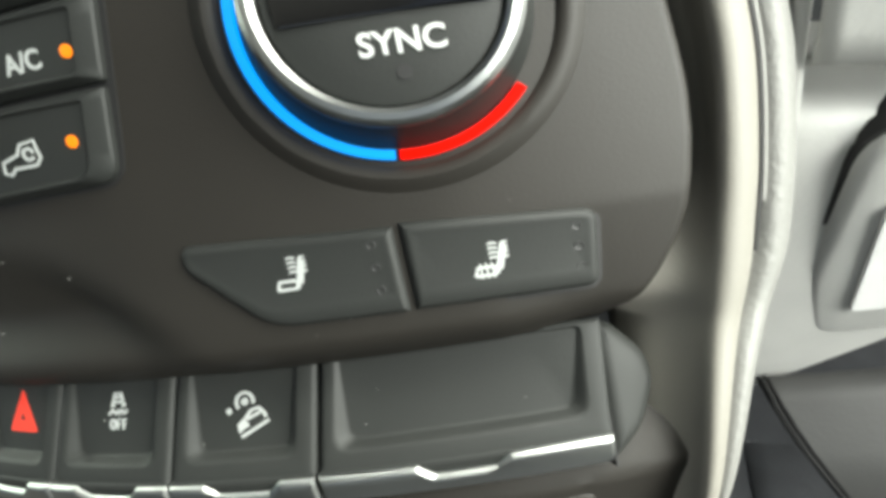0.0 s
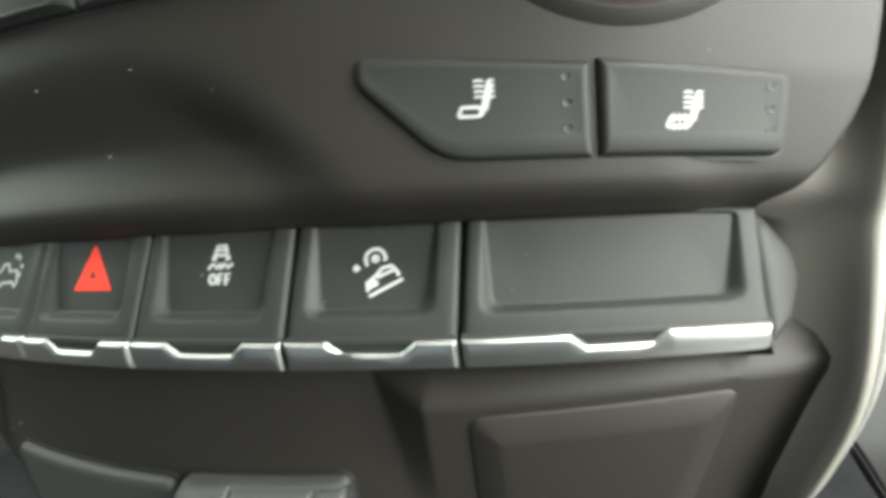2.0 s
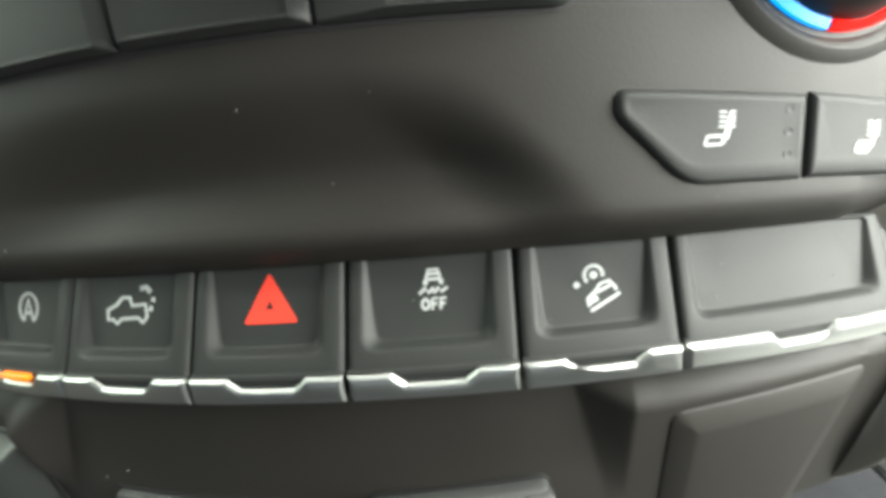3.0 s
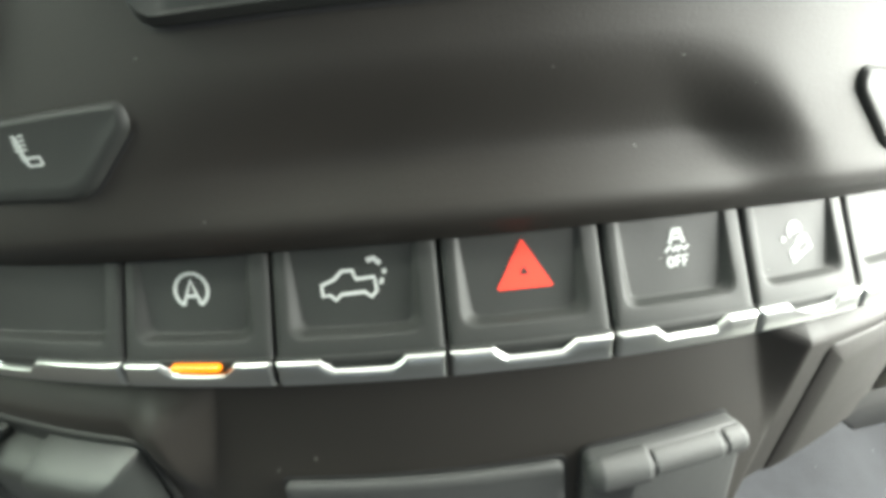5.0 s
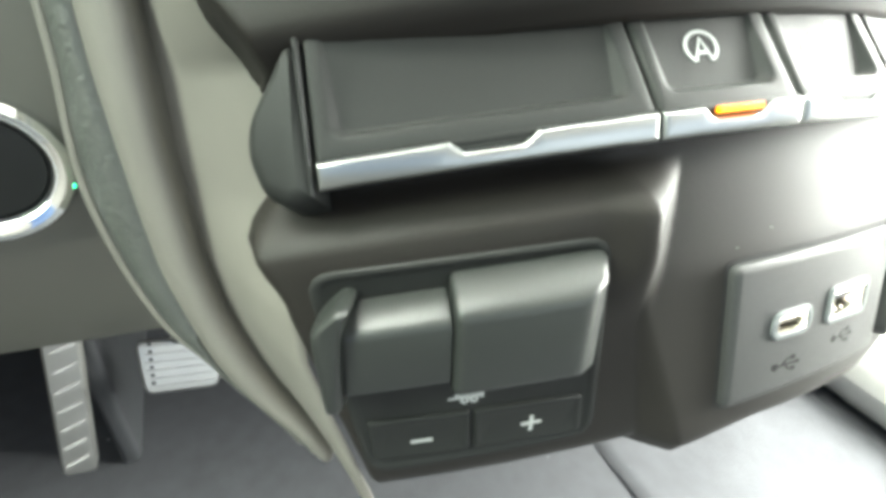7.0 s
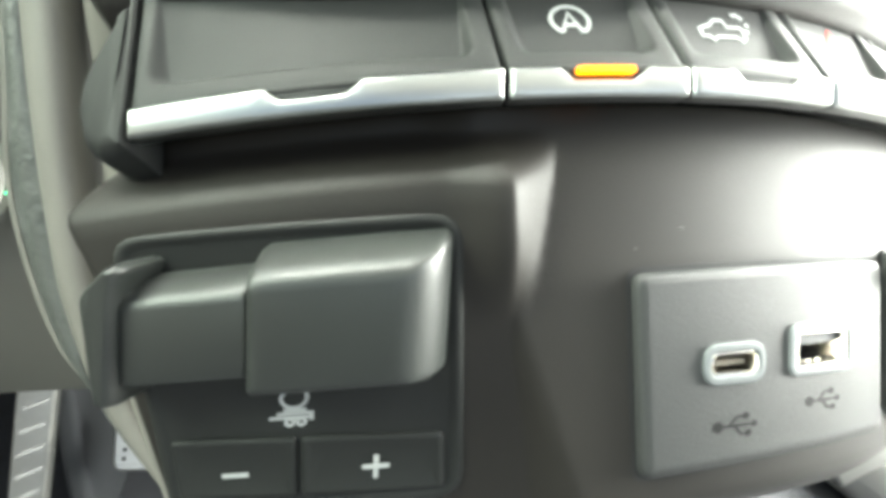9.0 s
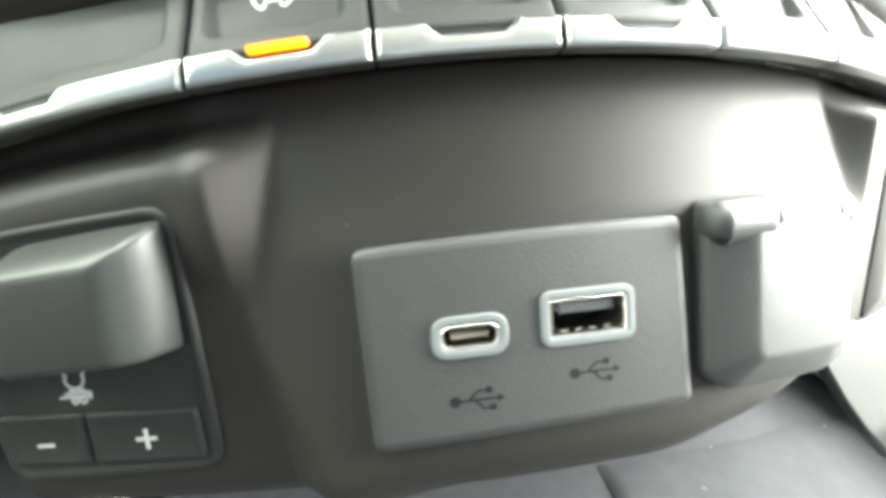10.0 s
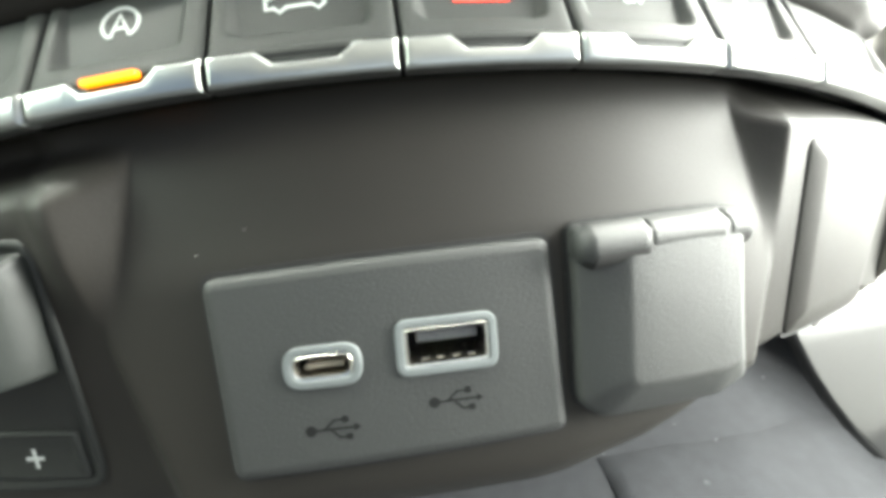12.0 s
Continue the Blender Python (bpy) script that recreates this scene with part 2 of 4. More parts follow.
def lower_profile(x):
    out = [(8.0, -6.5), (-2.0, -7.2)]
    squeeze = (-40 - bottom_z(x)) / 36.0
    for z0 in LZ:
        z = z0 if z0 > -40 else -40 + (z0 + 40) * squeeze
        if x < 0:
            l, r, top = facet(z, -70.5, -66.6, -60.5), facet(z, -58.0, -65.6, -54.0), -14.2
            t = 1 - min(1, max(0, (x - l) / (r - l)))
            ridge = -3.2 * smooth(l - 9, l - 1, x) * t * smooth(-42, -24, z)
        else:
            l, r, top = facet(z, 51.0, 59.0, 49.5), facet(z, 61.5, 60.0, 54.5), -11.0 + 0.07 * max(0.0, x - 66)
            t = min(1, max(0, (x - l) / (r - l)))
            ridge = 0.0
        t = 0.92 * t + 0.08 * t * t * (3 - 2 * t)
        under = 4.5 * smooth(-67, -77, z0) ** 2
        out.append((middle_y(z) * (1 - t) + side_y(z, top) * t + ridge + under, z))
    y, z = out[-1]
    out += [(y + 2.5, z - 1.0), (y + 6, z - 1.6), (y + 14, z - 2.2), (40, z - 3)]
    drop = {-140: 7.0, -139: 1.0}.get(x, 0.0)
    return [(beside_rail(x, z), y + drop, z) for y, z in out]


def beside_rail(x, z):
    """Draws the panel's ends in so that they meet the curved rails."""
    if x < -90:
        end = 135.5 - 8.5 * smooth(-16.5, -10.5, z) - 4.5 * smooth(-16, -29, z) - 0.29 * max(0, -29 - z)
        if x < -137:
            return -end + {-140: 0.0, -139: 0.15, -138: 0.8}[x]
        return -90 + (x + 90) / 47.0 * (end - 91.6)
    if x > 80:
        end = 126 - 8.5 * smooth(-13, -40, z) - 0.42 * max(0, -38 - z)
        return 80 + (x - 80) / 46.0 * (end - 80)
    return x


def lower_sheet(xs):
    bm = bmesh.new()
    cols = [[bm.verts.new(bent(*p)) for p in lower_profile(x)] for x in xs]
    for x, a, c in zip(xs, cols, cols[1:]):
        for j in range(len(a) - 1):
            if -40 <= x <= 0 and -57 < LZ[min(len(LZ) - 1, max(0, j - 2))] <= -39:
                continue  # the opening behind the socket panel
            bm.faces.new((a[j], a[j + 1], c[j + 1], c[j]))
    return bm


structure("lower_console_panel", lower_sheet([-140, -139, -138] + steps(-137, -74, 2.0)[:-1] + steps(-74, -48, 0.5)[:-1] + steps(-48, 46, 2.0)[:-1] + steps(46, 68, 0.5)[:-1] + steps(68, 126, 2.0)), PANEL,
          "dark grained plastic lower panel with angled facets", "dashboard panel", 40, 0.6)

# curved rails that frame the console on both sides
STATIONS = [("upper", 75), ("upper", 45), ("upper", 30), ("upper", 14), ("upper", 3), ("upper", -7), (None, (-9, 4)), ("box", -2), ("box", -25), ("box", -50), ("box", -75)]
INNER = {1: [125, 128, 130.5, 130.3, 125.3, 117.5, 115.5, 118.0, 112, 103, 95], -1: [136, 139, 141, 139, 135.5, 129, 129, 133.0, 128.0, 119.0, 107]}
RIDGE = {1: [131, 133, 134.4, 133.8, 132.4, 131, 129, 125, 117, 106.5, 98], -1: [140, 143, 144, 143.5, 142.5, 141.5, 139.5, 138, 132.6, 121.8, 111]}


def station(i):
    fr, s = STATIONS[i]
    if fr is None:
        return s
    (y0, z0), (sy, sz) = FRAMES[fr]
    return (y0 + s * sy, z0 + s * sz)


def catmull(vals, t):
    i = min(len(vals) - 2, int(t))
    f = t - i
    p = [vals[max(0, min(len(vals) - 1, i + k))] for k in (-1, 0, 1, 2)]
    return 0.5 * (2 * p[1] + (p[2] - p[0]) * f + (2 * p[0] - 5 * p[1] + 4 * p[2] - p[3]) * f * f + (3 * p[1] - p[0] - 3 * p[2] + p[3]) * f ** 3)


SY, SZ = [station(i)[0] for i in range(11)], [station(i)[1] for i in range(11)]
DY, DZ = SY[:6] + [-1.5] + SY[7:], SZ[:6] + [2.0] + SZ[7:]  # the land runs behind the end caps


def rail_sheet(side, section, last=0):
    """section(inner_x, ridge_x) gives (x, lift) points across the rail."""
    bm = bmesh.new()
    cols = []
    for k in range(last or (81 if side < 0 else 75)):
        t = k / 8.0
        y, z = catmull(SY, t), catmull(SZ, t)
        yd, zd = catmull(DY, t), catmull(DZ, t)
        i, r = catmull(INNER[side], t), catmull(RIDGE[side], t)
        col = []
        slim = 1 - 0.8 * smooth(4.2, 7.8, t) if side > 0 else 1 - 0.85 * smooth(6.8, 9.6, t)
        low = 9 - 8 * smooth(5.2, 7.0, t) if side > 0 else 0.0
        back = 26 * smooth(7.6, 10, t) if side > 0 else 0
        for x, n in section(i, r):
            if x > r:
                x, n = r + (x - r) * slim, 9 + (n - 9) * slim
            w = min(1, max(0, (x - i) / max(0.5, r - i)))
            n -= low + (4.0 * smooth(6.2, 7.0, t) * (1 - w) if side < 0 else 0.0)
            col.append(bm.verts.new(bent(side * x, yd + (y - yd) * w - 0.92 * n + back, zd + (z - zd) * w + 0.38 * n)))
        cols.append(col)
    for a, b in zip(cols, cols[1:]):
        for j in range(len(a) - 1):
            bm.faces.new((a[j], a[j + 1], b[j + 1], b[j]))
    return bm


def rail_crest(i, r, width, sunk=0.0):
    w = r - i
    return [(i - 1.5, -5 - sunk), (i, 0.1 - sunk), (i + w * 0.45, 1.5 - sunk * 0.7), (i + w * 0.78, 3.4 - sunk * 0.25), (i + w * 0.95, 6.2), (r + 0.3, 7.8), (r + width * 0.22, 8.8), (r + width * 0.48, 9.0), (r + width * 0.74, 8.1), (r + width * 0.95, 6.2), (r + width, 3)]


structure("trim_passenger_rail", rail_sheet(1, lambda i, r: rail_crest(i, r, 6.2, 2.0)), RAIL, "curved grey plastic rail framing the console", "trim", 60, 0.6)
structure("trim_passenger_edge", rail_sheet(1, lambda i, r: [(r + 6.75, 2), (r + 6.8, 5.8), (r + 7.1, 6.2), (r + 7.6, 5.9), (r + 7.8, 2)], 30), TAN, "thin pale edging along the console rail", "trim", 60, 0.4)
structure("trim_passenger_seam", rail_sheet(1, lambda i, r: [(r + 6.05, 4.6), (r + 6.1, 6.3), (r + 6.4, 6.55), (r + 6.7, 6.3), (r + 6.75, 4.6)], 36), SEAM, "dark seam along the console rail", "trim", 60, 0.4)
structure("trim_passenger_pad", rail_sheet(1, lambda i, r: [(r + 6.1, 1), (r + 6.3, 3.0), (r + 7.9, 4.2), (r + 8.8, 5.2), (r + 10.6, 5.6), (r + 12.4, 4.2), (r + 13.8, 1.5), (r + 15.4, -4), (r + 16.0, -14), (r + 16.5, -40)]), LEATHER, "grained soft pad beside the console rail", "trim", 60, 0.4)
# the driver's side falls back behind the console face, then rises into a rounded crest with a soft pad beyond it
WALL_X = [(-90, 114), (-75, 118), (-46, 126), (-30, 130), (-18, 130.5), (-9, 128.5), (-2, 126), (1, 125), (30, 125), (34, 129), (42, 134.5), (52, 138.5), (67, 140.5), (82, 138.5), (115, 135.5)]
WALL_N = [(-90, -9), (-20, -8.5), (-8, -11), (2, -17), (30, -19), (36, -15), (52, -15), (82, -22), (115, -30)]
CREST_IN = [(-90, 117), (-75, 124), (-64, 130.5), (-52, 136), (-36, 141.5), (-20, 145), (0, 147), (12, 148), (40, 148.5), (75, 149), (115, 147)]
CREST_OUT = [(-90, 122), (-75, 131), (-67, 137), (-52, 146), (-35, 151.5), (-18, 156), (2, 158.3), (16, 159.5), (36, 161), (75, 162), (115, 160)]
PAD_OUT = [(-90, 124), (-75, 133), (-62, 142), (-51, 148), (-40, 157), (-23, 163.5), (-8, 167.5), (6, 170), (19, 170.5), (38, 169), (75, 169), (115, 167)]


def driver_strip(section):
    bm = bmesh.new()
    cols = []
    for k in range(81):
        s = -88 + 2.5 * k
        p = [sum(along(t, s + d) for d in (-5, -2.5, 0, 2.5, 5)) / 5 for t in (CREST_IN, CREST_OUT, PAD_OUT)]
        cols.append([bm.verts.new(bent(-x, -17.2 + 0.22 * s - 0.9755 * n, -15 + 0.9755 * s + 0.22 * n)) for x, n in section(along(WALL_X, s), along(WALL_N, s), *p)])
    for a, c in zip(cols, cols[1:]):
        for q in range(len(a) - 1):
            bm.faces.new((a[q], a[q + 1], c[q + 1], c[q]))
    return bm


def wall_and_crest(x, n, a, o, e):
    w, d = a - x, -46 - n
    return [(x - 2, n + 2), (x, n), (x + w * 0.3, n + d * 0.36), (x + w * 0.6, n + d * 0.72), (x + w * 0.82, n + d * 0.93), (x + w * 0.95, n + d), (a + 0.2, -43.5), (a + (o - a) * 0.1, -39.6), (a + (o - a) * 0.24, -37.0), (a + (o - a) * 0.45, -35.6), (a + (o - a) * 0.7, -35.6), (a + (o - a) * 0.9, -37.2), (o, -40), (o + 0.3, -43)]


structure("trim_driver_rail", driver_strip(wall_and_crest), RAIL, "curved grey plastic rail framing the console", "trim", 60, 0.6)
structure("trim_driver_pad", driver_strip(lambda x, n, a, o, e: [(o - 0.2, -44), (o + 0.2, -40.2), (o + (e - o) * 0.2, -39), (o + (e - o) * 0.5, -39.4), (o + (e - o) * 0.8, -41.5), (e, -45)]), DARKLEATHER, "dark grained soft pad beside the console rail", "trim", 60, 0.4)
structure("trim_driver_edge", driver_strip(lambda x, n, a, o, e: [(e - 0.2, -46), (e + 0.2, -44.2), (e + 1.0, -43.8), (e + 2.0, -45), (e + 2.6, -50), (e + 3.5, -75)]), RAIL, "thin olive edging along the soft pad", "trim", 60, 0.4)

# ---------------------------------------------------------------- switch row
EDGES = [-125.0, -70.6, -41.9, -13.2, 14.6, 42.4, 68.8, 114.0]


def loop(cx, cs, rx, rs, a0=0, a1=360, k=24):
    return [(cx + rx * math.cos(radians(a0 + (a1 - a0) * i / k)), cs + rs * math.sin(radians(a0 + (a1 - a0) * i / k))) for i in range(k + 1)]


def icon_auto_stop(cx, cs, parent):
    bm = stroke("dish", [loop(cx, cs, 3.2, 3.0, -58, 238), [(cx - 1.7, cs - 2.6), (cx, cs + 1.8), (cx + 1.7, cs - 2.6)], [(cx - 1.0, cs - 1.0), (cx + 1.0, cs - 1.0)]], 0.62)
    part("icon", bm, WHITE, parent, "white letter A inside an open ring")


def icon_tailgate(cx, cs, parent):
    o = [(-5.4, -1.7), (-5.5, 0.2), (-3.2, 1.1), (-1.8, 2.4), (0.0, 2.4), (0.5, 0.9), (3.6, 1.1), (3.9, -1.2), (2.9, -2.2), (1.8, -1.3), (-2.2, -1.5), (-3.2, -2.4), (-4.2, -1.5), (-5.4, -1.7)]
    bm = stroke("dish", [[(cx + a, cs + b) for a, b in o], [(cx + 4.6, cs - 0.2), (cx + 5.0, cs + 0.8)], [(cx + 5.3, cs + 1.5), (cx + 5.5, cs + 2.3)]], 0.62)
    stroke("dish", [[(cx + 2.6, cs + 3.9), (cx + 3.8, cs + 4.2), (cx + 4.9, cs + 3.2)]], 0.9, bm=bm)
    part("icon", bm, WHITE, parent, "white outline of a truck with its tailgate opening")


def icon_hazard(cx, cs, parent):
    a, b, c = (cx - 4.9, cs - 3.6), (cx + 4.9, cs - 3.6), (cx, cs + 4.8)
    bm = pad("dish", [a, b, c], 0.5, [(0, -0.1), (0, 0.1)], sub=5)
    tri = part("icon", bm, RED, parent, "solid red warning triangle")
    part("icon_centre", pad("dish", [(cx - 0.8, cs - 1.3), (cx + 0.8, cs - 1.3), (cx, cs + 0.2)], 0.1, [(0, 0), (0, 0.16)], sub=2), DARKPRINT, tri)


def icon_traction(cx, cs, parent):
    k = 0.86
    bm = stroke("dish", [[(cx - k * 1.3, cs + k * 2.4), (cx - k * 0.9, cs + k * 3.9), (cx + k * 0.9, cs + k * 3.9), (cx + k * 1.3, cs + k * 2.4)], [(cx - k * 1.6, cs + k * 2.1), (cx + k * 1.6, cs + k * 2.1)], [(cx - k * 1.2, cs + k * 3.1), (cx + k * 1.2, cs + k * 3.1)]], 0.5)
    for d in (-1.5, 1.5):
        stroke("dish", [[(cx + k * d, cs + k * 2.0), (cx + k * d, cs + k * 1.0)]], 0.7, bm=bm)
    stroke("dish", [[(cx - k * 2.7, cs - k * 0.6), (cx - k * 1.6, cs + k * 0.5), (cx - k * 0.9, cs - k * 0.5), (cx + k * 0.1, cs + k * 0.5)], [(cx + k * 0.0, cs - k * 0.6), (cx + k * 1.0, cs + k * 0.4), (cx + k * 1.5, cs - k * 0.4), (cx + k * 2.7, cs + k * 0.4)]], 0.5, bm=bm)
    stroke("dish", [loop(cx - k * 1.6, cs - k * 2.6, 0.56, 0.82, 0, 360, 12), [(cx - k * 0.3, cs - k * 3.7), (cx - k * 0.3, cs - k * 1.6), (cx + k * 0.8, cs - k * 1.6)], [(cx - k * 0.3, cs - k * 2.6), (cx + k * 0.6, cs - k * 2.6)], [(cx + k * 1.3, cs - k * 3.7), (cx + k * 1.3, cs - k * 1.6), (cx + k * 2.4, cs - k * 1.6)], [(cx + k * 1.3, cs - k * 2.6), (cx + k * 2.2, cs - k * 2.6)]], 0.42, bm=bm)
    part("icon", bm, WHITE, parent, "white skidding car sign with OFF below")


def icon_descent(cx, cs, parent):
    k = 0.9
    body = [(-1.6, -3.1), (-1.9, -1.6), (-0.4, -0.3), (0.6, 1.0), (2.3, 1.4), (3.4, 0.2), (3.6, -0.5)]
    lines = [[(cx + k * a, cs + k * b) for a, b in body], [(cx - k * 1.4, cs - k * 3.9), (cx + k * 4.3, cs - k * 1.0)], [(cx - k * 0.2, cs - k * 0.6), (cx + k * 2.6, cs + k * 0.6)], loop(cx - k * 0.6, cs + k * 2.7, 1.55, 1.55, -15, 225), loop(cx - k * 0.6, cs + k * 2.7, 0.4, 0.4, 0, 360, 10)]
    bm = stroke("dish", lines, 0.52)
    stroke("dish", [[(cx - k * 3.2, cs + k * 1.1), (cx - k * 4.4, cs + k * 1.1)], [(cx - k * 3.9, cs + k * 1.7), (cx - k * 3.9, cs + k * 0.5)]], 0.5, bm=bm)
    pad("dish", [(cx - k * 1.4, cs - k * 2.7), (cx + k * 0.3, cs - k * 1.9), (cx - k * 0.4, cs - k * 0.8), (cx - k * 1.5, cs - k * 1.5)], 0.3, [(0, -0.1), (0, 0.12)], sub=2, bm=bm)
    part("icon", bm, WHITE, parent, "white car on a slope with a dial")


def chrome_piece(x0, x1, parent, lamp=False):
    """The satin strip below a switch, with the shallow notch in its upper edge."""
    w = x1 - x0
    c = (x0 + x1) / 2 + (0.4 if w < 40 else 0.0)
    h, d = (0.17 * w if w < 40 else 4.6), 1.9
    top = 4.9
    pts = [(x0, 0), (x0 + w * 0.33, 0), (x0 + w * 0.66, 0), (x1, 0), (x1, top), (c + h + 2.3, top), (c + h, top - d), (c - h, top - d), (c - h - 2.3, top), (x0, top)]
    bm = pad("strip", pts, 0.25, [(0, -2.5), (0, -0.35), (0.08, 0.05), (0.32, 0.46), (0.6, 0.72), (0.85, 0.8)], sub=4, seg=2)
    part("chrome_strip", bm, CHROME, parent, "notched satin chrome strip", 25)
    if lamp:
        part("indicator", pad("strip", box_pts(c - h * 0.95, c + h * 0.95, 3.55, 4.75), 0.55, [(0, -1), (0, 0.7), (0.2, 0.95)], sub=3), AMBER, parent, "lit amber indicator")


ICONS = [None, icon_auto_stop, icon_tailgate, icon_hazard, icon_traction, icon_descent, None]
WORDS = ["blank dark switch filling the driver end of the row", "auto stop switch with a lit amber lamp", "dark tailgate release switch", "hazard warning switch with red triangle",
         "dark traction control switch", "dark hill descent switch", "blank dark switch filling the passenger end of the row"]
for i in range(7):
    x0, x1 = EDGES[i] + 0.28, EDGES[i + 1] - 0.28
    sw = thing("rocker_switch", WORDS[i], "switch", "switch row", on("row", (x0 + x1) / 2, 10, -4))
    top, fall = (22.4, 0.0) if i < 6 else (20.8, 1.3)
    rim = [(x0 + 2.4, 3.9), (x1 - 3.3, 3.9), (x1 - 3.3, top - fall - 0.9), (x0 + 2.4, top - 0.9)]
    floor_pts = [(x0 + 4.5, 5.6), (x1 - 5.3, 5.6), (x1 - 3.9, top - fall - 1.2), (x0 + 3.0, top - 1.2)]
    lip, deep = rounded(rim, [2.6, 2.6, 1.2, 1.2], 9, 4), rounded(floor_pts, [1.6, 1.6, 0.8, 0.8], 9, 4)
    rings = [[on("row", x, s, n) for x, s in rounded(inset([(x0, -0.6), (x1, -0.6), (x1, top - fall), (x0, top)], d), max(0.2, 0.9 - d), 9, 4)] for d, n in ((0, -5), (0, -0.95), (0.16, -0.5), (0.5, -0.14), (1.0, 0.0))]
    for u, k in ((-0.2, 0.0), (0.0, 0.04), (0.3, 0.26), (0.7, 0.72), (0.93, 0.96), (1.15, 1.0)):
        rings.append([on("row", a[0] + (b[0] - a[0]) * u, a[1] + (b[1] - a[1]) * u, -k * dish_depth(a[1] + (b[1] - a[1]) * u)) for a, b in zip(lip, deep)])
    bm = rings_mesh(bmesh.new(), rings)
    pad("strip", box_pts(x0, x1, 0.6, 5.3), 0.3, [(0, -4), (0, -0.5), (0.3, -0.2)], sub=8, bm=bm)
    part("body", bm, BUTTON, sw, "", 50)
    chrome_piece(x0, x1, sw, i == 1)
    if ICONS[i]:
        ICONS[i]((x0 + x1) / 2 + (0.0, -1.0, -0.4, 0.2, 0.5, 0.4, 0.0)[i], (0, 13.0, 12.4, 13.0, 13.2, 11.0, 0)[i], sw)
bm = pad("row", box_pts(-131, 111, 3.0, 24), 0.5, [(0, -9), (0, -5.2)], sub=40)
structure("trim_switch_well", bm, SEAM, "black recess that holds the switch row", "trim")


def cap_body(pts, r, start, slope):
    """An end cap flush with the row at its inner edge, falling away outward."""
    rings = []
    for d, n in ((0, -9), (0, -2.2), (0.35, -1.2), (0.9, -0.5), (1.7, -0.05), (2.5, 0.15)):
        ring = rounded(inset(pts, d), [max(0.15, q - d) for q in r], 5, 4)
        rings.append([on("row", x, s, n - (slope * max(0.0, abs(x) - start) if n > -8 else 0.0)) for x, s in ring])
    return rings_mesh(bmesh.new(), rings)


capr = thing("end_cap", "dark rounded end cap closing the switch row beside the glove box", "trim cap", "row end caps", on("row", 117, 9, -3))
part("body", cap_body([(113.6, -4.6), (119.4, -0.2), (122.6, 7.2), (121.4, 12.4), (115.2, 18.6), (112.0, 19.0), (113.0, 8)], [1, 2.5, 2.5, 2.5, 1.5, 0.3, 0.3], 112.5, 0.25), BUTTON, capr)
part("joint_strip", pad("row", [(113.75, -4.6), (114.25, -4.6), (113.3, 8), (112.2, 18.4), (111.7, 18.4), (112.8, 8)], 0.1, [(0, -6), (0, -0.5), (0.1, -0.4)], sub=3), SEAM, capr, "thin dark joint strip")
capl = thing("end_cap", "dark rounded end cap closing the switch row beside the driver", "trim cap", "row end caps", on("row", -131, 9, -3))
part("body", cap_body([(-125.3, -5.0), (-125.9, 8), (-126.0, 20.5), (-128.2, 20.3), (-135.6, 9.8), (-136.3, 4.5), (-134.2, -2.2), (-130.0, -5.2)], [0.3, 0.3, 0.3, 1.5, 2.5, 2.5, 2.5, 1.5], 126.0, 0.25), BUTTON, capl)
part("joint_strip", pad("row", [(-125.9, -5.0), (-125.2, -5.0), (-125.2, 20.6), (-126.2, 20.6)], 0.3, [(0, -6), (0, 0.1), (0.25, 0.45)], sub=8), BUTTON, capl, "thin rounded joint strip")


# ---------------------------------------------------------------- seat heater switches
def seat_icon(cx, cs, flip, cushion, parent):
    f = -1 if flip else 1
    q = lambda u, v: (cx + f * u * 0.88, cs + v * 0.88)
    bm = stroke("upper", [[q(-2.9, -2.4), q(-2.4, -1.0), q(0.0, -1.0), q(0.6, -1.4)], [q(-2.9, -2.4), q(0.2, -2.4), q(1.4, 1.0)]], 0.48, 1.18)
    stroke("upper", [[q(0.5, -2.3), q(1.7, 2.6)], [q(1.1, -1.6), q(2.2, 2.4)], [q(1.5, 2.3), q(2.1, 3.0)]], 0.5, 1.18, bm=bm)
    for v in (0.4, 1.2, 2.0, 2.8):
        stroke("upper", [[q(-0.4, v), q(0.2, v + 0.2), q(1.0, v)], [q(1.9, v), q(2.6, v + 0.15)]], 0.32, 1.18, bm=bm)
    if cushion:
        for u in (-2.0, -1.1, -0.2):
            stroke("upper", [[q(u, -0.3), q(u + 0.15, -2.9)]], 0.28, 1.18, bm=bm)
    part("icon", bm, WHITE, parent, "white heated seat sign")


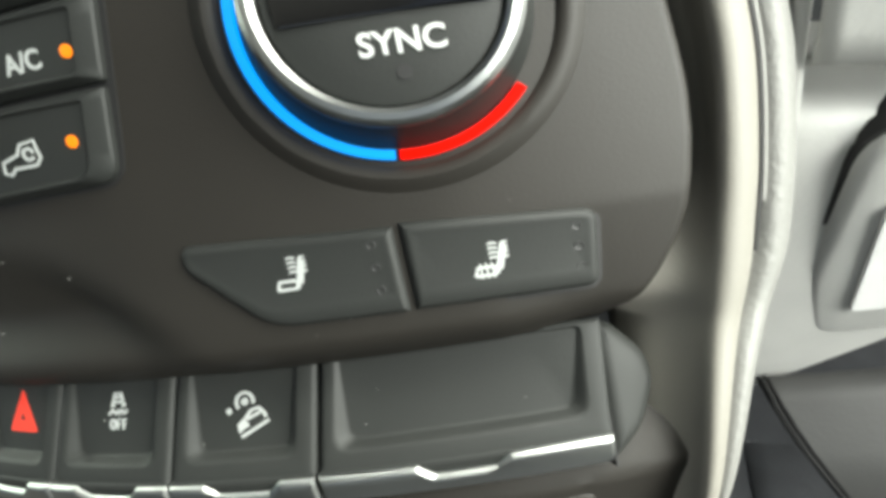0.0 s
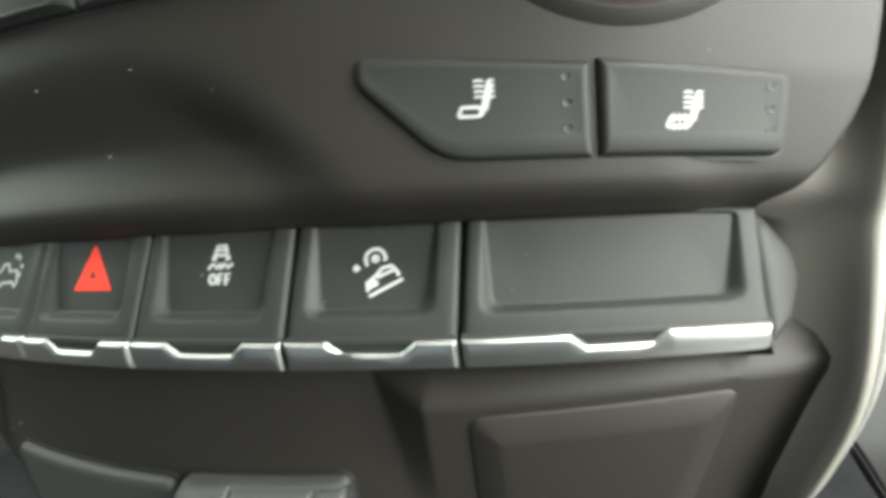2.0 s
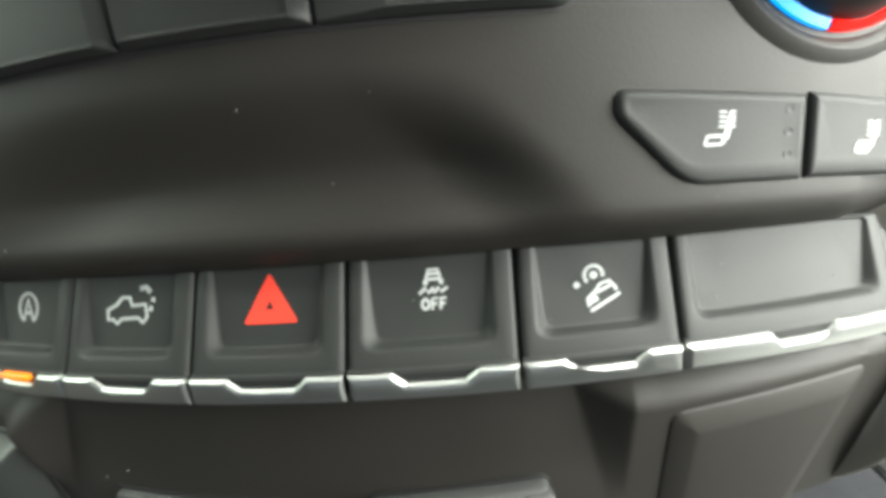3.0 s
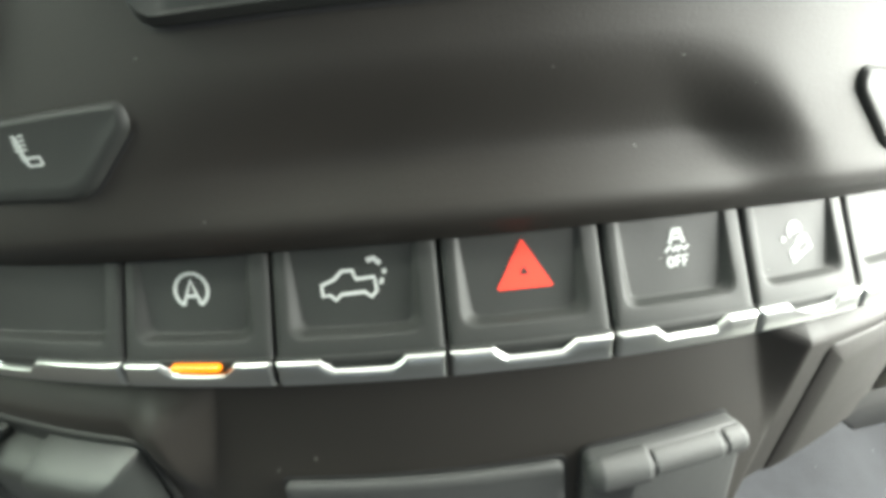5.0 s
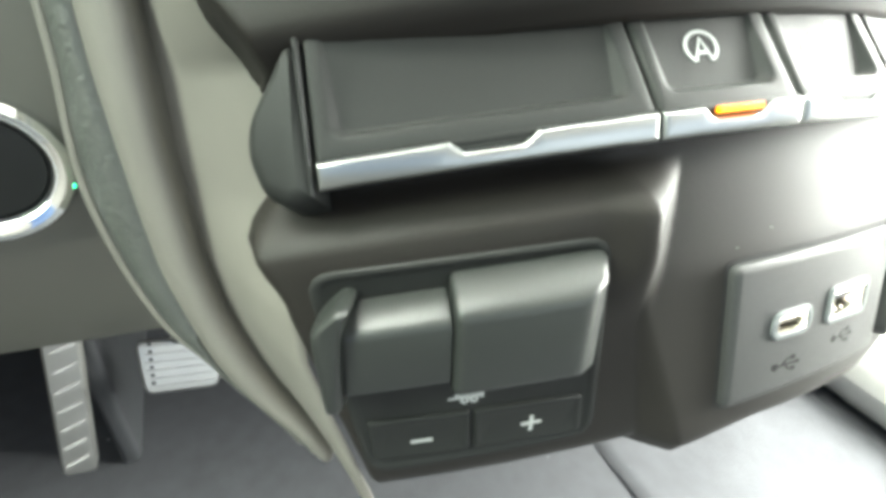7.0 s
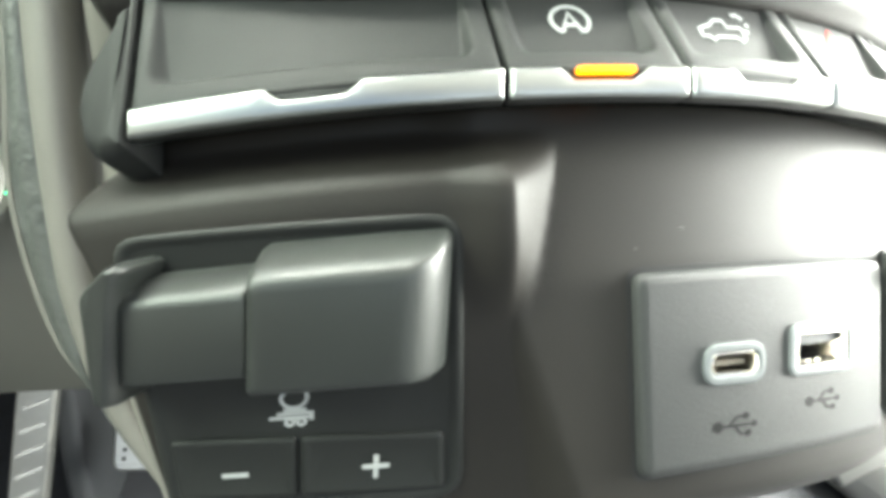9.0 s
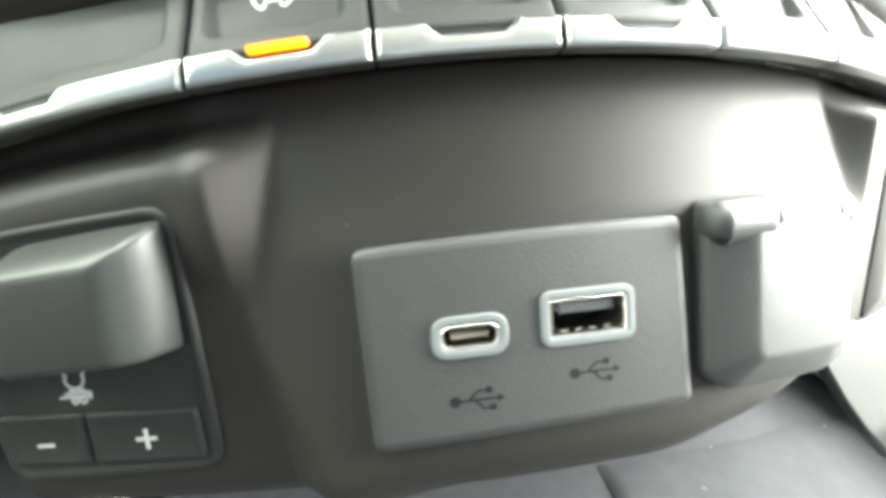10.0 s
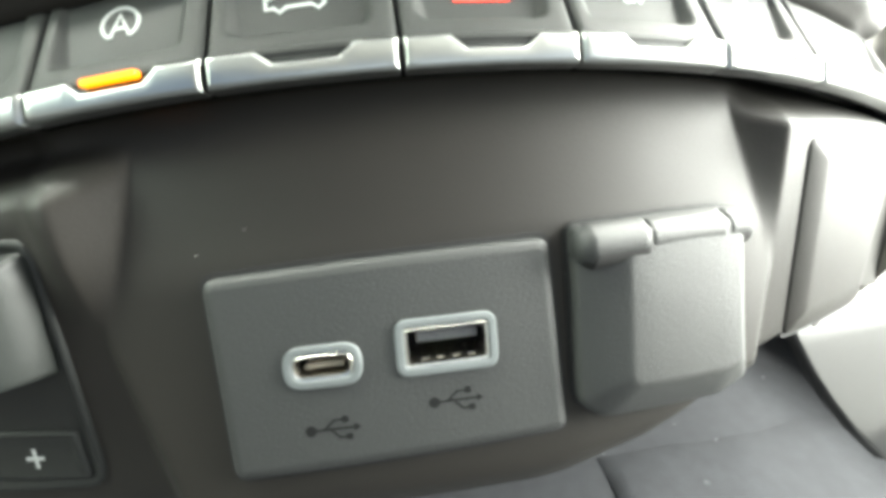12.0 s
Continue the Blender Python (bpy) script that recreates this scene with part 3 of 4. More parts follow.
def seat_switch(side, x0, x1, slanted, label):
    """One key of a seat heater pair; x counts outward from the middle of the dash."""
    sw = thing("seat_heater_switch", label, "switch", "seat heater switches", on("upper", side * (x0 + x1) / 2, 6, -3))
    top0, top1 = 14.4 - 0.04 * (x0 - 58), 14.4 - 0.055 * (x1 - 58)
    if slanted:
        pts = [(x0 + 10.5, -0.4), (x1, -0.6), (x1, top1), (x0, top0), (x0 - 0.4, 10.5)]
        r = [4, 0.3, 0.3, 2.6, 3.0]
    else:
        pts = [(x0, -0.5), (x1 - 1.0, -0.9), (x1, top1), (x0, top0)]
        r = [0.3, 2.0, 2.2, 0.3]
    lift = lambda x: 2.6 + 0.05 * (x - 57) if side < 0 else 0.0
    pts = [(x, s + lift(x)) for x, s in pts]
    if side < 0:
        pts = [(-x, s) for x, s in pts][::-1]
        r = r[::-1]
    part("seam", pad("upper", inset(pts, -0.55), [q + 0.4 for q in r], [(0, -1), (0, 0.06), (0.2, 0.07)], sub=8), SEAM, sw)
    rings = [[on("upper", x, s, n) for x, s in rounded(inset(pts, d), [max(0.15, q - d) for q in r], 8, 4)] for d, n in ((0, -1), (0.05, 0.2), (0.3, 0.75), (0.75, 1.15), (1.0, 1.25))]
    lifted = [(x, s + 1.5 if s < 7 + lift(80) else s) for x, s in pts]
    rings += [[on("upper", x, s, n) for x, s in rounded(inset(lifted, d), [max(0.3, q - d) for q in r], 8, 4)] for d, n in ((1.25, 1.32), (1.7, 1.27), (2.3, 1.2))]
    part("body", rings_mesh(bmesh.new(), rings), BUTTON, sw, "", 50)
    cx = side * (x0 + x1) / 2
    seat_icon(cx + side * (0.4 if slanted else -1.8), (7.8 if slanted else 5.6) + lift(abs(cx)), side < 0, not slanted, sw)
    for s in (3.6, 7.1, 10.5) if slanted else (2.6, 5.8, 8.9):
        ring = revolve("upper", side * (x1 - 3.4), s + lift(x1), [(0.75, 1.15), (0.62, 1.3), (0.42, 1.2), (0.05, 1.18)], seg=16)
        part("indicator_dot", ring, DARKPRINT, sw)


seat_switch(1, 57.8, 88.4, True, "dark seat back heater switch, passenger side")
seat_switch(1, 89.0, 115.6, False, "dark seat and cushion heater switch, passenger side")
seat_switch(-1, 57.0, 93.5, True, "dark seat back heater switch, driver side")
seat_switch(-1, 94.1, 125.0, False, "dark seat and cushion heater switch, driver side")


# ---------------------------------------------------------------- temperature knobs
def lettering(text, fr, cx, cs, n, height, material, parent, label=""):
    cu = bpy.data.curves.new("lettering", "FONT")
    cu.body, cu.size, cu.align_x, cu.align_y, cu.extrude, cu.offset = text, height * 1.4, "CENTER", "CENTER", 0.06, height * 0.035
    tmp = new("lettering", cu)
    bpy.context.view_layer.update()
    me = bpy.data.meshes.new_from_object(tmp.evaluated_get(bpy.context.evaluated_depsgraph_get()))
    bpy.data.objects.remove(tmp)
    bm = bmesh.new()
    bm.from_mesh(me)
    for v in bm.verts:
        v.co = on(fr, cx + v.co.x, cs + v.co.y, n + v.co.z)
    return part("lettering", bm, material, parent, label)


def knob(cx, cs, text, label):
    k = thing("temperature_knob", label, "knob", "temperature knobs", on("upper", cx, cs, 0))
    part("collar", revolve("upper", cx, cs, [(25.6, -0.5), (24.6, 0.2), (23.4, 1.0), (22.4, 1.35), (21.5, 1.1), (20.7, 0.3), (20.3, -1)]), PANEL, k, "flared dark collar")
    part("well", revolve("upper", cx, cs, [(20.9, 0.3), (17.9, 0.2), (17.5, 0.5)]), SEAM, k)
    part("cold_band", revolve("upper", cx, cs, [(19.75, 0.1), (19.75, 1.0), (18.4, 1.4), (18.4, 0.1)], 150, 262.6), BLUEBAND, k, "glowing blue cold band")
    part("hot_band", revolve("upper", cx, cs, [(19.75, 0.1), (19.75, 1.0), (18.4, 1.4), (18.4, 0.1)], 264.4, 321), REDBAND, k, "glowing red hot band")
    part("dial", revolve("upper", cx, cs, [(18.2, 0.2), (17.8, 1.6), (16.7, 4.0), (16.0, 6.0), (15.6, 6.9)]), BUTTON, k, "dark tapered dial")
    part("chrome_ring", revolve("upper", cx, cs, [(15.8, 6.4), (15.6, 7.2), (14.9, 7.9), (14.1, 8.0), (13.5, 7.4), (13.3, 6.4)]), CHROME, k, "satin chrome ring")
    face = part("cap", revolve("upper", cx, cs, [(13.4, 6.0), (13.1, 6.6), (12.5, 6.8), (6, 6.9), (0.01, 6.95)]), BUTTON, k, "dark round push cap")
    if text:
        lettering(text, "upper", cx + 1.3, cs - 5.9, 7.0, 2.75, GREYPRINT, face, "white lettering reading SYNC")
        rim = [(cx + 11.9 * math.cos(radians(a)), cs + 11.9 * math.sin(radians(a))) for a in range(-12, 193, 12)]
        part("display", pad("upper", rim, 0.4, [(0, 6.5), (0, 7.25), (0.3, 7.35)], sub=3), DISPLAY, face, "glossy black display")
        part("lamp_dot", disc("upper", cx + 0.9, cs - 9.4, 0.9, 6.6, 6.97, 16), DARKPRINT, face)


knob(93.4, 41.5, "SYNC", "round temperature knob with blue and red glowing bands")
knob(-97.0, 41.6, "", "round driver temperature knob with blue and red bands")

# ---------------------------------------------------------------- climate bank
BANK = thing("climate_bank", "bank of dark climate keys with lit amber lamps", "control panel", "", on("upper", 0, 40, 0))
part("seam", pad("upper", [(-51.5, 24.6), (53.2, 24.6), (62.5, 66), (-60.8, 66)], [4, 4, 2, 2], [(0, -3), (0, 0.5)], sub=24), SEAM, BANK)


def climate_key(pts, r, rise=2.6, left=0.9):
    """A key with a broad bright rim above and on its passenger side, and a shallow dished face."""
    bm = bmesh.new()
    (ax, ay), (bx, by), (cx, cy), (dx, dy) = pts
    rim = [(ax + left, ay + 0.9), (bx - 2.5, by + 0.9), (cx - 2.7, cy - 1.3), (dx + left, dy - 1.3)]
    face = [(ax + left + 1.5, ay + 1.5), (bx - 3.0, by + 1.5), (cx - 3.2, cy - 1.8), (dx + left + 1.1, dy - 1.8)]
    rings = [[on("upper", x, s, n) for x, s in rounded(inset(pts, d), r, 10, 4)] for d, n in ((0, -1), (0.05, rise - 1.3), (0.3, rise - 0.95))]
    rings += [[on("upper", x, s, n) for x, s in rounded(q, r, 10, 4)] for q, n in ((rim, rise), (inset(rim, 0.15), rise), (face, rise - 0.45))]
    return part("key", rings_mesh(bm, rings), BUTTON, BANK, "", 30)


K1 = climate_key([(18.2, 25.2), (52.6, 25.2), (55.3, 38.2), (18.2, 39.0)], [0.5, 3.0, 0.6, 0.4], left=9.5)
K2 = climate_key([(18.2, 39.5), (55.6, 38.8), (58.0, 49.8), (18.2, 50.6)], [0.4, 0.6, 0.8, 0.4], left=11.0)
climate_key([(-10.8, 25.2), (17.7, 25.2), (17.7, 39.0), (-10.8, 39.0)], 0.5)
K4 = climate_key([(-50.9, 25.2), (-11.3, 25.2), (-11.3, 39.0), (-53.6, 38.4)], [3.0, 0.4, 0.4, 0.5])
climate_key([(-10.8, 39.5), (17.7, 39.5), (17.7, 50.6), (-10.8, 50.6)], 0.5)
climate_key([(-53.8, 38.9), (-11.3, 39.5), (-11.3, 50.6), (-56.0, 50.0)], [0.5, 0.4, 0.4, 0.6])
climate_key([(18.2, 51.1), (58.2, 50.3), (61, 64), (18.2, 64)], 0.6)
climate_key([(-56.2, 50.5), (-11.3, 51.1), (-11.3, 64), (-59, 64)], 0.6)
climate_key([(-10.8, 51.1), (17.7, 51.1), (17.7, 64), (-10.8, 64)], 0.6)
for key, x, s in ((K1, 48.5, 31.7), (K2, 52.4, 43.2)):
    part("key_lamp", disc("upper", x, s, 0.9, 1.8, 2.3, 16, dome=0.1), AMBER, key, "lit round amber lamp")
lettering("A/C", "upper", 45.2, 43.1, 2.15, 2.6, WHITE, K2, "white lettering reading A/C")
dx, ds = 39.2, 31.0
car = [(-4.6, -2.0), (-4.2, -0.2), (-0.6, 0.6), (0.6, 2.2), (3.6, 2.4), (4.0, -0.6), (2.8, -1.7), (-2.0, -1.6), (-3.2, -2.5), (-4.6, -2.0)]
bm = stroke("upper", [[(dx + 0.84 * u, ds + 0.84 * v) for u, v in car], loop(dx + 1.5, ds + 0.3, 0.9, 0.8, 0, 330, 14)], 0.48, 2.15)
disc("upper", 31.6, 32.4, 0.3, 1.9, 2.25, 8, bm)
part("icon", bm, WHITE, K1, "white outline of a car with an air arrow")
bm = stroke("upper", [[(-41.5, 33), (-40.5, 37), (-34, 37), (-33, 33), (-41.5, 33)], [(-40, 32), (-38.8, 30.4), (-40, 29.4)], [(-37, 32), (-35.8, 30.4), (-37, 29.4)]], 0.7, 2.15)
part("icon", bm, WHITE, K4, "white rear window heater sign")

# small knurled fan knob among the climate keys
FAN = thing("fan_knob", "small knurled grey fan knob with a red lamp", "knob", "", on("upper", 20.5, 41, 2))
part("skirt", revolve("upper", 20.5, 41.0, [(12.0, 1.0), (11.8, 2.8), (11.2, 3.4), (10.2, 3.6)], seg=48), BUTTON, FAN, "dark round skirt")
part("grip", revolve("upper", 20.5, 41.0, [(9.6, 3.2), (9.3, 9.6), (8.9, 10.6), (8.2, 11.1), (0.05, 11.2)], seg=48), LEVER, FAN, "tapered grey grip")
bm = bmesh.new()
for k in range(40):
    for j in range(5):
        a = radians(9.0 * (k + 0.5 * (j % 2)))
        n, r = 4.2 + 1.15 * j, 9.52 - 0.05 * j
        tip = on("upper", 20.5 + (r + 0.42) * math.cos(a), 41.0 + (r + 0.42) * math.sin(a), n)
        base = [on("upper", 20.5 + (r - 0.1) * math.cos(a + u), 41.0 + (r - 0.1) * math.sin(a + u), n + v) for u, v in ((-0.06, 0), (0, -0.5), (0.06, 0), (0, 0.5))]
        vs, top_v = [bm.verts.new(q) for q in base], bm.verts.new(tip)
        for q in range(4):
            bm.faces.new((vs[q], vs[(q + 1) % 4], top_v))
part("knurling", bm, LEVER, FAN, "rows of small pointed studs", 10)
part("lamp", disc("upper", 13.2, 30.4, 0.6, 2.0, 2.7, 12), RED, FAN, "small red lamp")

# ---------------------------------------------------------------- trailer brake controller
TB = thing("trailer_brake_controller", "grey trailer brake slider with gain keys in a dark panel", "brake controller", "", on("box", -100, -30, 0))
plate_pts = [(-118.5, -56.5), (-72.5, -55.5), (-75.6, -7.2), (-128.0, -5.8)]
part("seam", pad("box", inset(plate_pts, -0.7), 5.4, [(0, -2), (0, 0.12), (0.3, 0.14)], sub=12), SEAM, TB)
part("plate", pad("box", plate_pts, 5, [(0, -1), (0, 0.7), (0.4, 1.1), (1.2, 1.15), (1.9, 0.7), (2.4, 0.55)], sub=12), BUTTON, TB, "dark rounded face plate", 50)


def lofted(fr, sections, r, sub=5):
    """A solid through outlines at rising heights: (points, height)."""
    rings = [[on(fr, x, s, n) for x, s in rounded(p, r, sub, 4)] for p, n in sections]
    return rings_mesh(bmesh.new(), rings)


block = part("slider", lofted("box", [(box_pts(-104.0, -76.8, -32.0, -9.4), 0.3), (box_pts(-104.0, -77.0, -31.8, -9.9), 2.5), (box_pts(-103.6, -78.8, -31.4, -12.2), 7.0), (box_pts(-103.2, -81.0, -31.0, -13.4), 8.9), (box_pts(-102.7, -82.2, -30.4, -14.4), 9.6), (box_pts(-101.8, -83.4, -29.6, -15.8), 9.8)], 1.3), LEVER, TB, "raised grey slider block", 45)
lev = part("lever", lofted("box", [(box_pts(-122.4, -104.4, -29.4, -12.4), 0.3), (box_pts(-122.2, -104.2, -29.2, -13.0), 3.5), (box_pts(-121.8, -103.9, -28.9, -14.9), 6.9), (box_pts(-121.2, -103.8, -28.5, -15.9), 7.9), (box_pts(-120.2, -103.8, -27.6, -17.2), 8.2)], 0.6), LEVER, TB, "grey finger lever", 45)
tab = [(-124.4, -31.6), (-121.0, -31.8), (-120.6, -14.0), (-118.9, -10.2), (-121.4, -9.2), (-125.9, -13.4)]
part("finger_tab", lofted("box", [(tab, 0.3), (tab, 5.2), (inset(tab, 0.15), 7.6), (inset(tab, 0.45), 8.9), (inset(tab, 0.85), 9.6), (inset(tab, 1.25), 9.85)], 1.5, 5), LEVER, lev, "rounded end tab")
for pts, sym in (([(-117.4, -52.6), (-98.6, -53.0), (-98.9, -42.2), (-119.0, -41.6)], "minus"), ([(-98.1, -53.0), (-75.6, -53.4), (-76.4, -43.2), (-98.4, -42.2)], "plus")):
    key = part("gain_key", pad("box", pts, 1.2, [(0, 0), (0.05, 0.95), (0.3, 1.3), (0.7, 1.45), (1.2, 1.4), (1.7, 1.2)], sub=7), BUTTON, TB, "dark gain key with a white " + sym + " sign", 50)
    cx = -108.3 if sym == "minus" else -86.6
    lines = [[(cx - 2.1, -48.4), (cx + 2.1, -48.4)]] + ([[(cx, -50.5), (cx, -46.3)]] if sym == "plus" else [])
    part("sign", stroke("box", lines, 0.75, 1.2), GREYPRINT, key)
hx, hs = -99.4, -37.4
bm = stroke("box", [loop(hx - 0.2, hs + 1.8, 2.0, 1.7, 160, 380), [(hx - 2.8, hs - 0.9), (hx + 2.6, hs - 0.9)], [(hx - 4.0, hs - 1.6), (hx + 2.6, hs - 1.6)], [(hx - 1.6, hs + 2.4), (hx - 2.4, hs + 3.2)], [(hx + 1.5, hs + 2.4), (hx + 2.2, hs + 3.2)], loop(hx - 0.8, hs - 2.4, 0.6, 0.6), loop(hx + 1.0, hs - 2.4, 0.6, 0.6), [(hx + 2.6, hs - 0.6), (hx + 2.6, hs - 2.2)], [(hx - 1.8, hs - 0.3), (hx + 1.8, hs - 0.3)]], 0.5, 0.55)
part("icon", bm, GREYPRINT, TB, "white trailer brake sign")

# ---------------------------------------------------------------- usb panel
USB = thing("usb_panel", "grey plastic socket panel with two charging ports", "socket panel", "", on("lower", -19, -16, 0))
usb_pts = [(-46.4, -34.6), (10.2, -33.0), (8.6, 0.6), (-48.0, -0.4)]
part("seam", pad("lower", inset(usb_pts, -0.9), 2.6, [(0, -3), (0, -1.1), (1.5, -1.1)], sub=12, cap=False), SEAM, USB)
N = 0.8
PORT_A = ((-9.8, -15.1), (16.6, 9.4), 2.2, 1.5)
PORT_C = ((-29.8, -16.3), (12.6, 7.0), 3.4, 1.5)


def port_pts(port, d=0.0):
    (cx, cs), (w, h), r, wall = port
    return inset(box_pts(cx - w / 2, cx + w / 2, cs - h / 2, cs + h / 2), d), max(0.2, r - d)


def face_with_holes(fr, outline, holes, n):
    """A flat face on a surface with openings through it."""
    bm = bmesh.new()
    for ring in [outline] + holes:
        vs = [bm.verts.new((x, s, 0)) for x, s in ring]
        for i in range(len(vs)):
            bm.edges.new((vs[i - 1], vs[i]))
    bmesh.ops.triangle_fill(bm, use_beauty=True, use_dissolve=False, edges=bm.edges[:], normal=(0, 0, 1))
    for k in range(-12, 4):
        bmesh.ops.bisect_plane(bm, geom=bm.verts[:] + bm.edges[:] + bm.faces[:], plane_co=(4.0 * k, 0, 0), plane_no=(1, 0, 0))
    for v in bm.verts:
        v.co = on(fr, v.co.x, v.co.y, n)
    return bm


holes = [rounded(*port_pts(p, 0.6), 4, 5) for p in (PORT_A, PORT_C)]
bm = face_with_holes("lower", inset(usb_pts, 1.8), holes, N - 0.005)
pad("lower", usb_pts, 2.2, [(0, -3), (0, -0.4), (0.15, 0.0), (0.5, 0.42), (1.0, 0.68), (2.0, 0.8)], sub=12, cap=False, bm=bm)
part("plate", bm, GREYPLATE, USB, "flat grey plate", 50)


def port_part(name, spec, label):
    o, r = port_pts(spec)
    wall = spec[3]
    p = part(name, pad("lower", o, r, [(0, N - 0.6), (0, N + 0.3), (0.15, N + 0.5), (0.4, N + 0.55), (wall - 0.3, N + 0.5), (wall, N + 0.2), (wall, N - 1.2)], sub=4, cap=False, seg=6), BEZEL, USB, label)
    i, ri = port_pts(spec, wall)
    part("shell", pad("lower", i, ri, [(-0.05, N + 0.25), (0.15, N + 0.45), (0.4, N + 0.4), (0.55, N), (0.55, N - 9)], sub=4, cap=False, seg=6), METAL, p, "bright metal shell")
    part("cavity", pad("lower", i, ri, [(0.3, N - 8), (0.35, N - 8.5)], sub=4, seg=6), TONGUE, p, "black socket opening")
    return p


A = port_part("usb_a_port", PORT_A, "pale bezel round a wide port")
C = port_part("usb_c_port", PORT_C, "pale bezel round an oval port")
part("tongue", lofted("lower", [(box_pts(-14.6, -4.6, -14.6, -12.6), N - 8), (box_pts(-14.6, -4.6, -14.6, -12.6), N - 0.9), (box_pts(-14.4, -4.8, -14.4, -12.8), N - 0.7)], 0.2, 3), DARKTRIM, A, "dark contact tongue")
for k in range(4):
    x = -14.0 + k * 2.6
    part("contact", lofted("lower", [(box_pts(x, x + 1.2, -18.0, -17.5), N - 7), (box_pts(x, x + 1.2, -17.95, -17.6), N - 1.6)], 0.1, 1), METAL, A)
part("tongue", lofted("lower", [(box_pts(-32.8, -26.6, -16.9, -15.9), N - 8), (box_pts(-32.8, -26.6, -16.9, -15.9), N - 1.0), (box_pts(-32.6, -26.8, -16.7, -16.1), N - 0.8)], 0.3, 3), shader("contact_brown", (0.16, 0.14, 0.11), 0.4, bump=0), C, "brown contact tongue")


def usb_icon(cx, cs):
    bm = stroke("lower", [[(cx - 3.2, cs), (cx + 3.6, cs)], [(cx - 1.4, cs), (cx + 0.2, cs + 1.5), (cx + 1.6, cs + 1.5)], [(cx - 0.4, cs), (cx + 1.0, cs - 1.5), (cx + 2.4, cs - 1.5)]], 0.42, N, 0.06)
    disc("lower", cx - 3.6, cs, 0.95, N, N + 0.06, 14, bm)
    disc("lower", cx + 2.0, cs + 1.5, 0.65, N, N + 0.06, 12, bm)
    pad("lower", box_pts(cx + 2.0, cx + 3.1, cs - 2.0, cs - 0.95), 0.1, [(0, N), (0, N + 0.06)], sub=1, bm=bm)
    pad("lower", [(cx + 3.4, cs - 0.7), (cx + 4.6, cs), (cx + 3.4, cs + 0.7)], 0.1, [(0, N), (0, N + 0.06)], sub=1, bm=bm)
    part("icon", bm, SOCKETPRINT, USB, "dark embossed three-pronged data sign")


usb_icon(-29.2, -27.0)
usb_icon(-9.0, -24.7)

# ---------------------------------------------------------------- power outlet cap
CAP = thing("power_outlet_cap", "grey hinged cap over a power outlet", "outlet cap", "", on("lower", 29, -15, 0))
lid = [(12.0, -28.5), (16.5, -31.5), (40, -31.3), (47.5, -28.6), (46.0, 4.2), (12.4, 2.2)]
part("seam", pad("lower", inset(lid, -0.6), 3, [(0, -3), (0, -1.0)], sub=6), SEAM, CAP)
face = [(20.0, -24.4), (21.4, -25.7), (40, -25.5), (43.6, -24.0), (43.8, 1.4), (20.4, 0.4)]
bm = lofted("lower", [(lid, -2.0), (lid, 1.2), (inset(lid, 0.3), 1.9), (inset(lid, 0.7), 2.3), (inset(face, -0.35), 4.35), (inset(face, 0.2), 4.62), (inset(face, 1.0), 4.7)], 1.6, 6)
part("body", bm, GREYPLATE, CAP, "", 35)


def hinge_roll(x0, x1, r, soft, low=0.0):
    """A rounded roll lying across the top of the cap between x0 and x1."""
    rings = []
    for x, q in ((x0, r - soft), (x0 + 0.3 * soft, r - 0.45 * soft), (x0 + soft, r), (x0 + soft + 0.5, r), (x1 - 1.2, r), (x1 - 0.6, r), (x1 - 0.15, r - 0.15), (x1, r - 0.5)):
        c = -1.5 + 0.06 * (x - 12.4) - low
        rings.append([on("lower", x, c + q * math.cos(radians(a)), 1.55 - 0.3 * low + q * math.sin(radians(a))) for a in range(0, 360, 15)])
    return rings_mesh(bmesh.new(), rings, True, True)


for word, x0, x1, r, soft in (("rounded hinge barrel", 12.2, 24.3, 3.8, 2.2), ("", 24.9, 40.3, 3.4, 0.4), ("small rounded hinge end", 40.9, 46.0, 3.4, 0.5)):
    if word:
        gap = part("hinge_gap", hinge_roll(x0 + 0.3, x1 + 0.45, r, soft, 0.5), SEAM, CAP)
        part("hinge_barrel", hinge_roll(x0, x1, r, soft), GREYPLATE, gap, word, 60)
    else:
        part("lid_roll", hinge_roll(x0, x1, r, soft), GREYPLATE, CAP, "rounded upper edge of the lid", 60)

# ---------------------------------------------------------------- blank cover, passenger side
COVER = thing("blank_cover", "dark padded blank cover on the passenger side", "cover", "", on("box", 90, -22, 0))
cov = [(66.4, -44.0), (99.0, -38.4), (109.8, 2.0), (67.8, -0.8)]
part("seam", pad("box", inset(cov, -0.8), 3.5, [(0, -2), (0, 0.1)], sub=10), SEAM, COVER)
part("body", pad("box", cov, 3.0, [(0, -1), (0, 0.25), (0.3, 0.6), (0.8, 0.85), (4.2, 1.75), (4.8, 1.85), (5.6, 1.88)], sub=10), PANEL, COVER, "", 17)

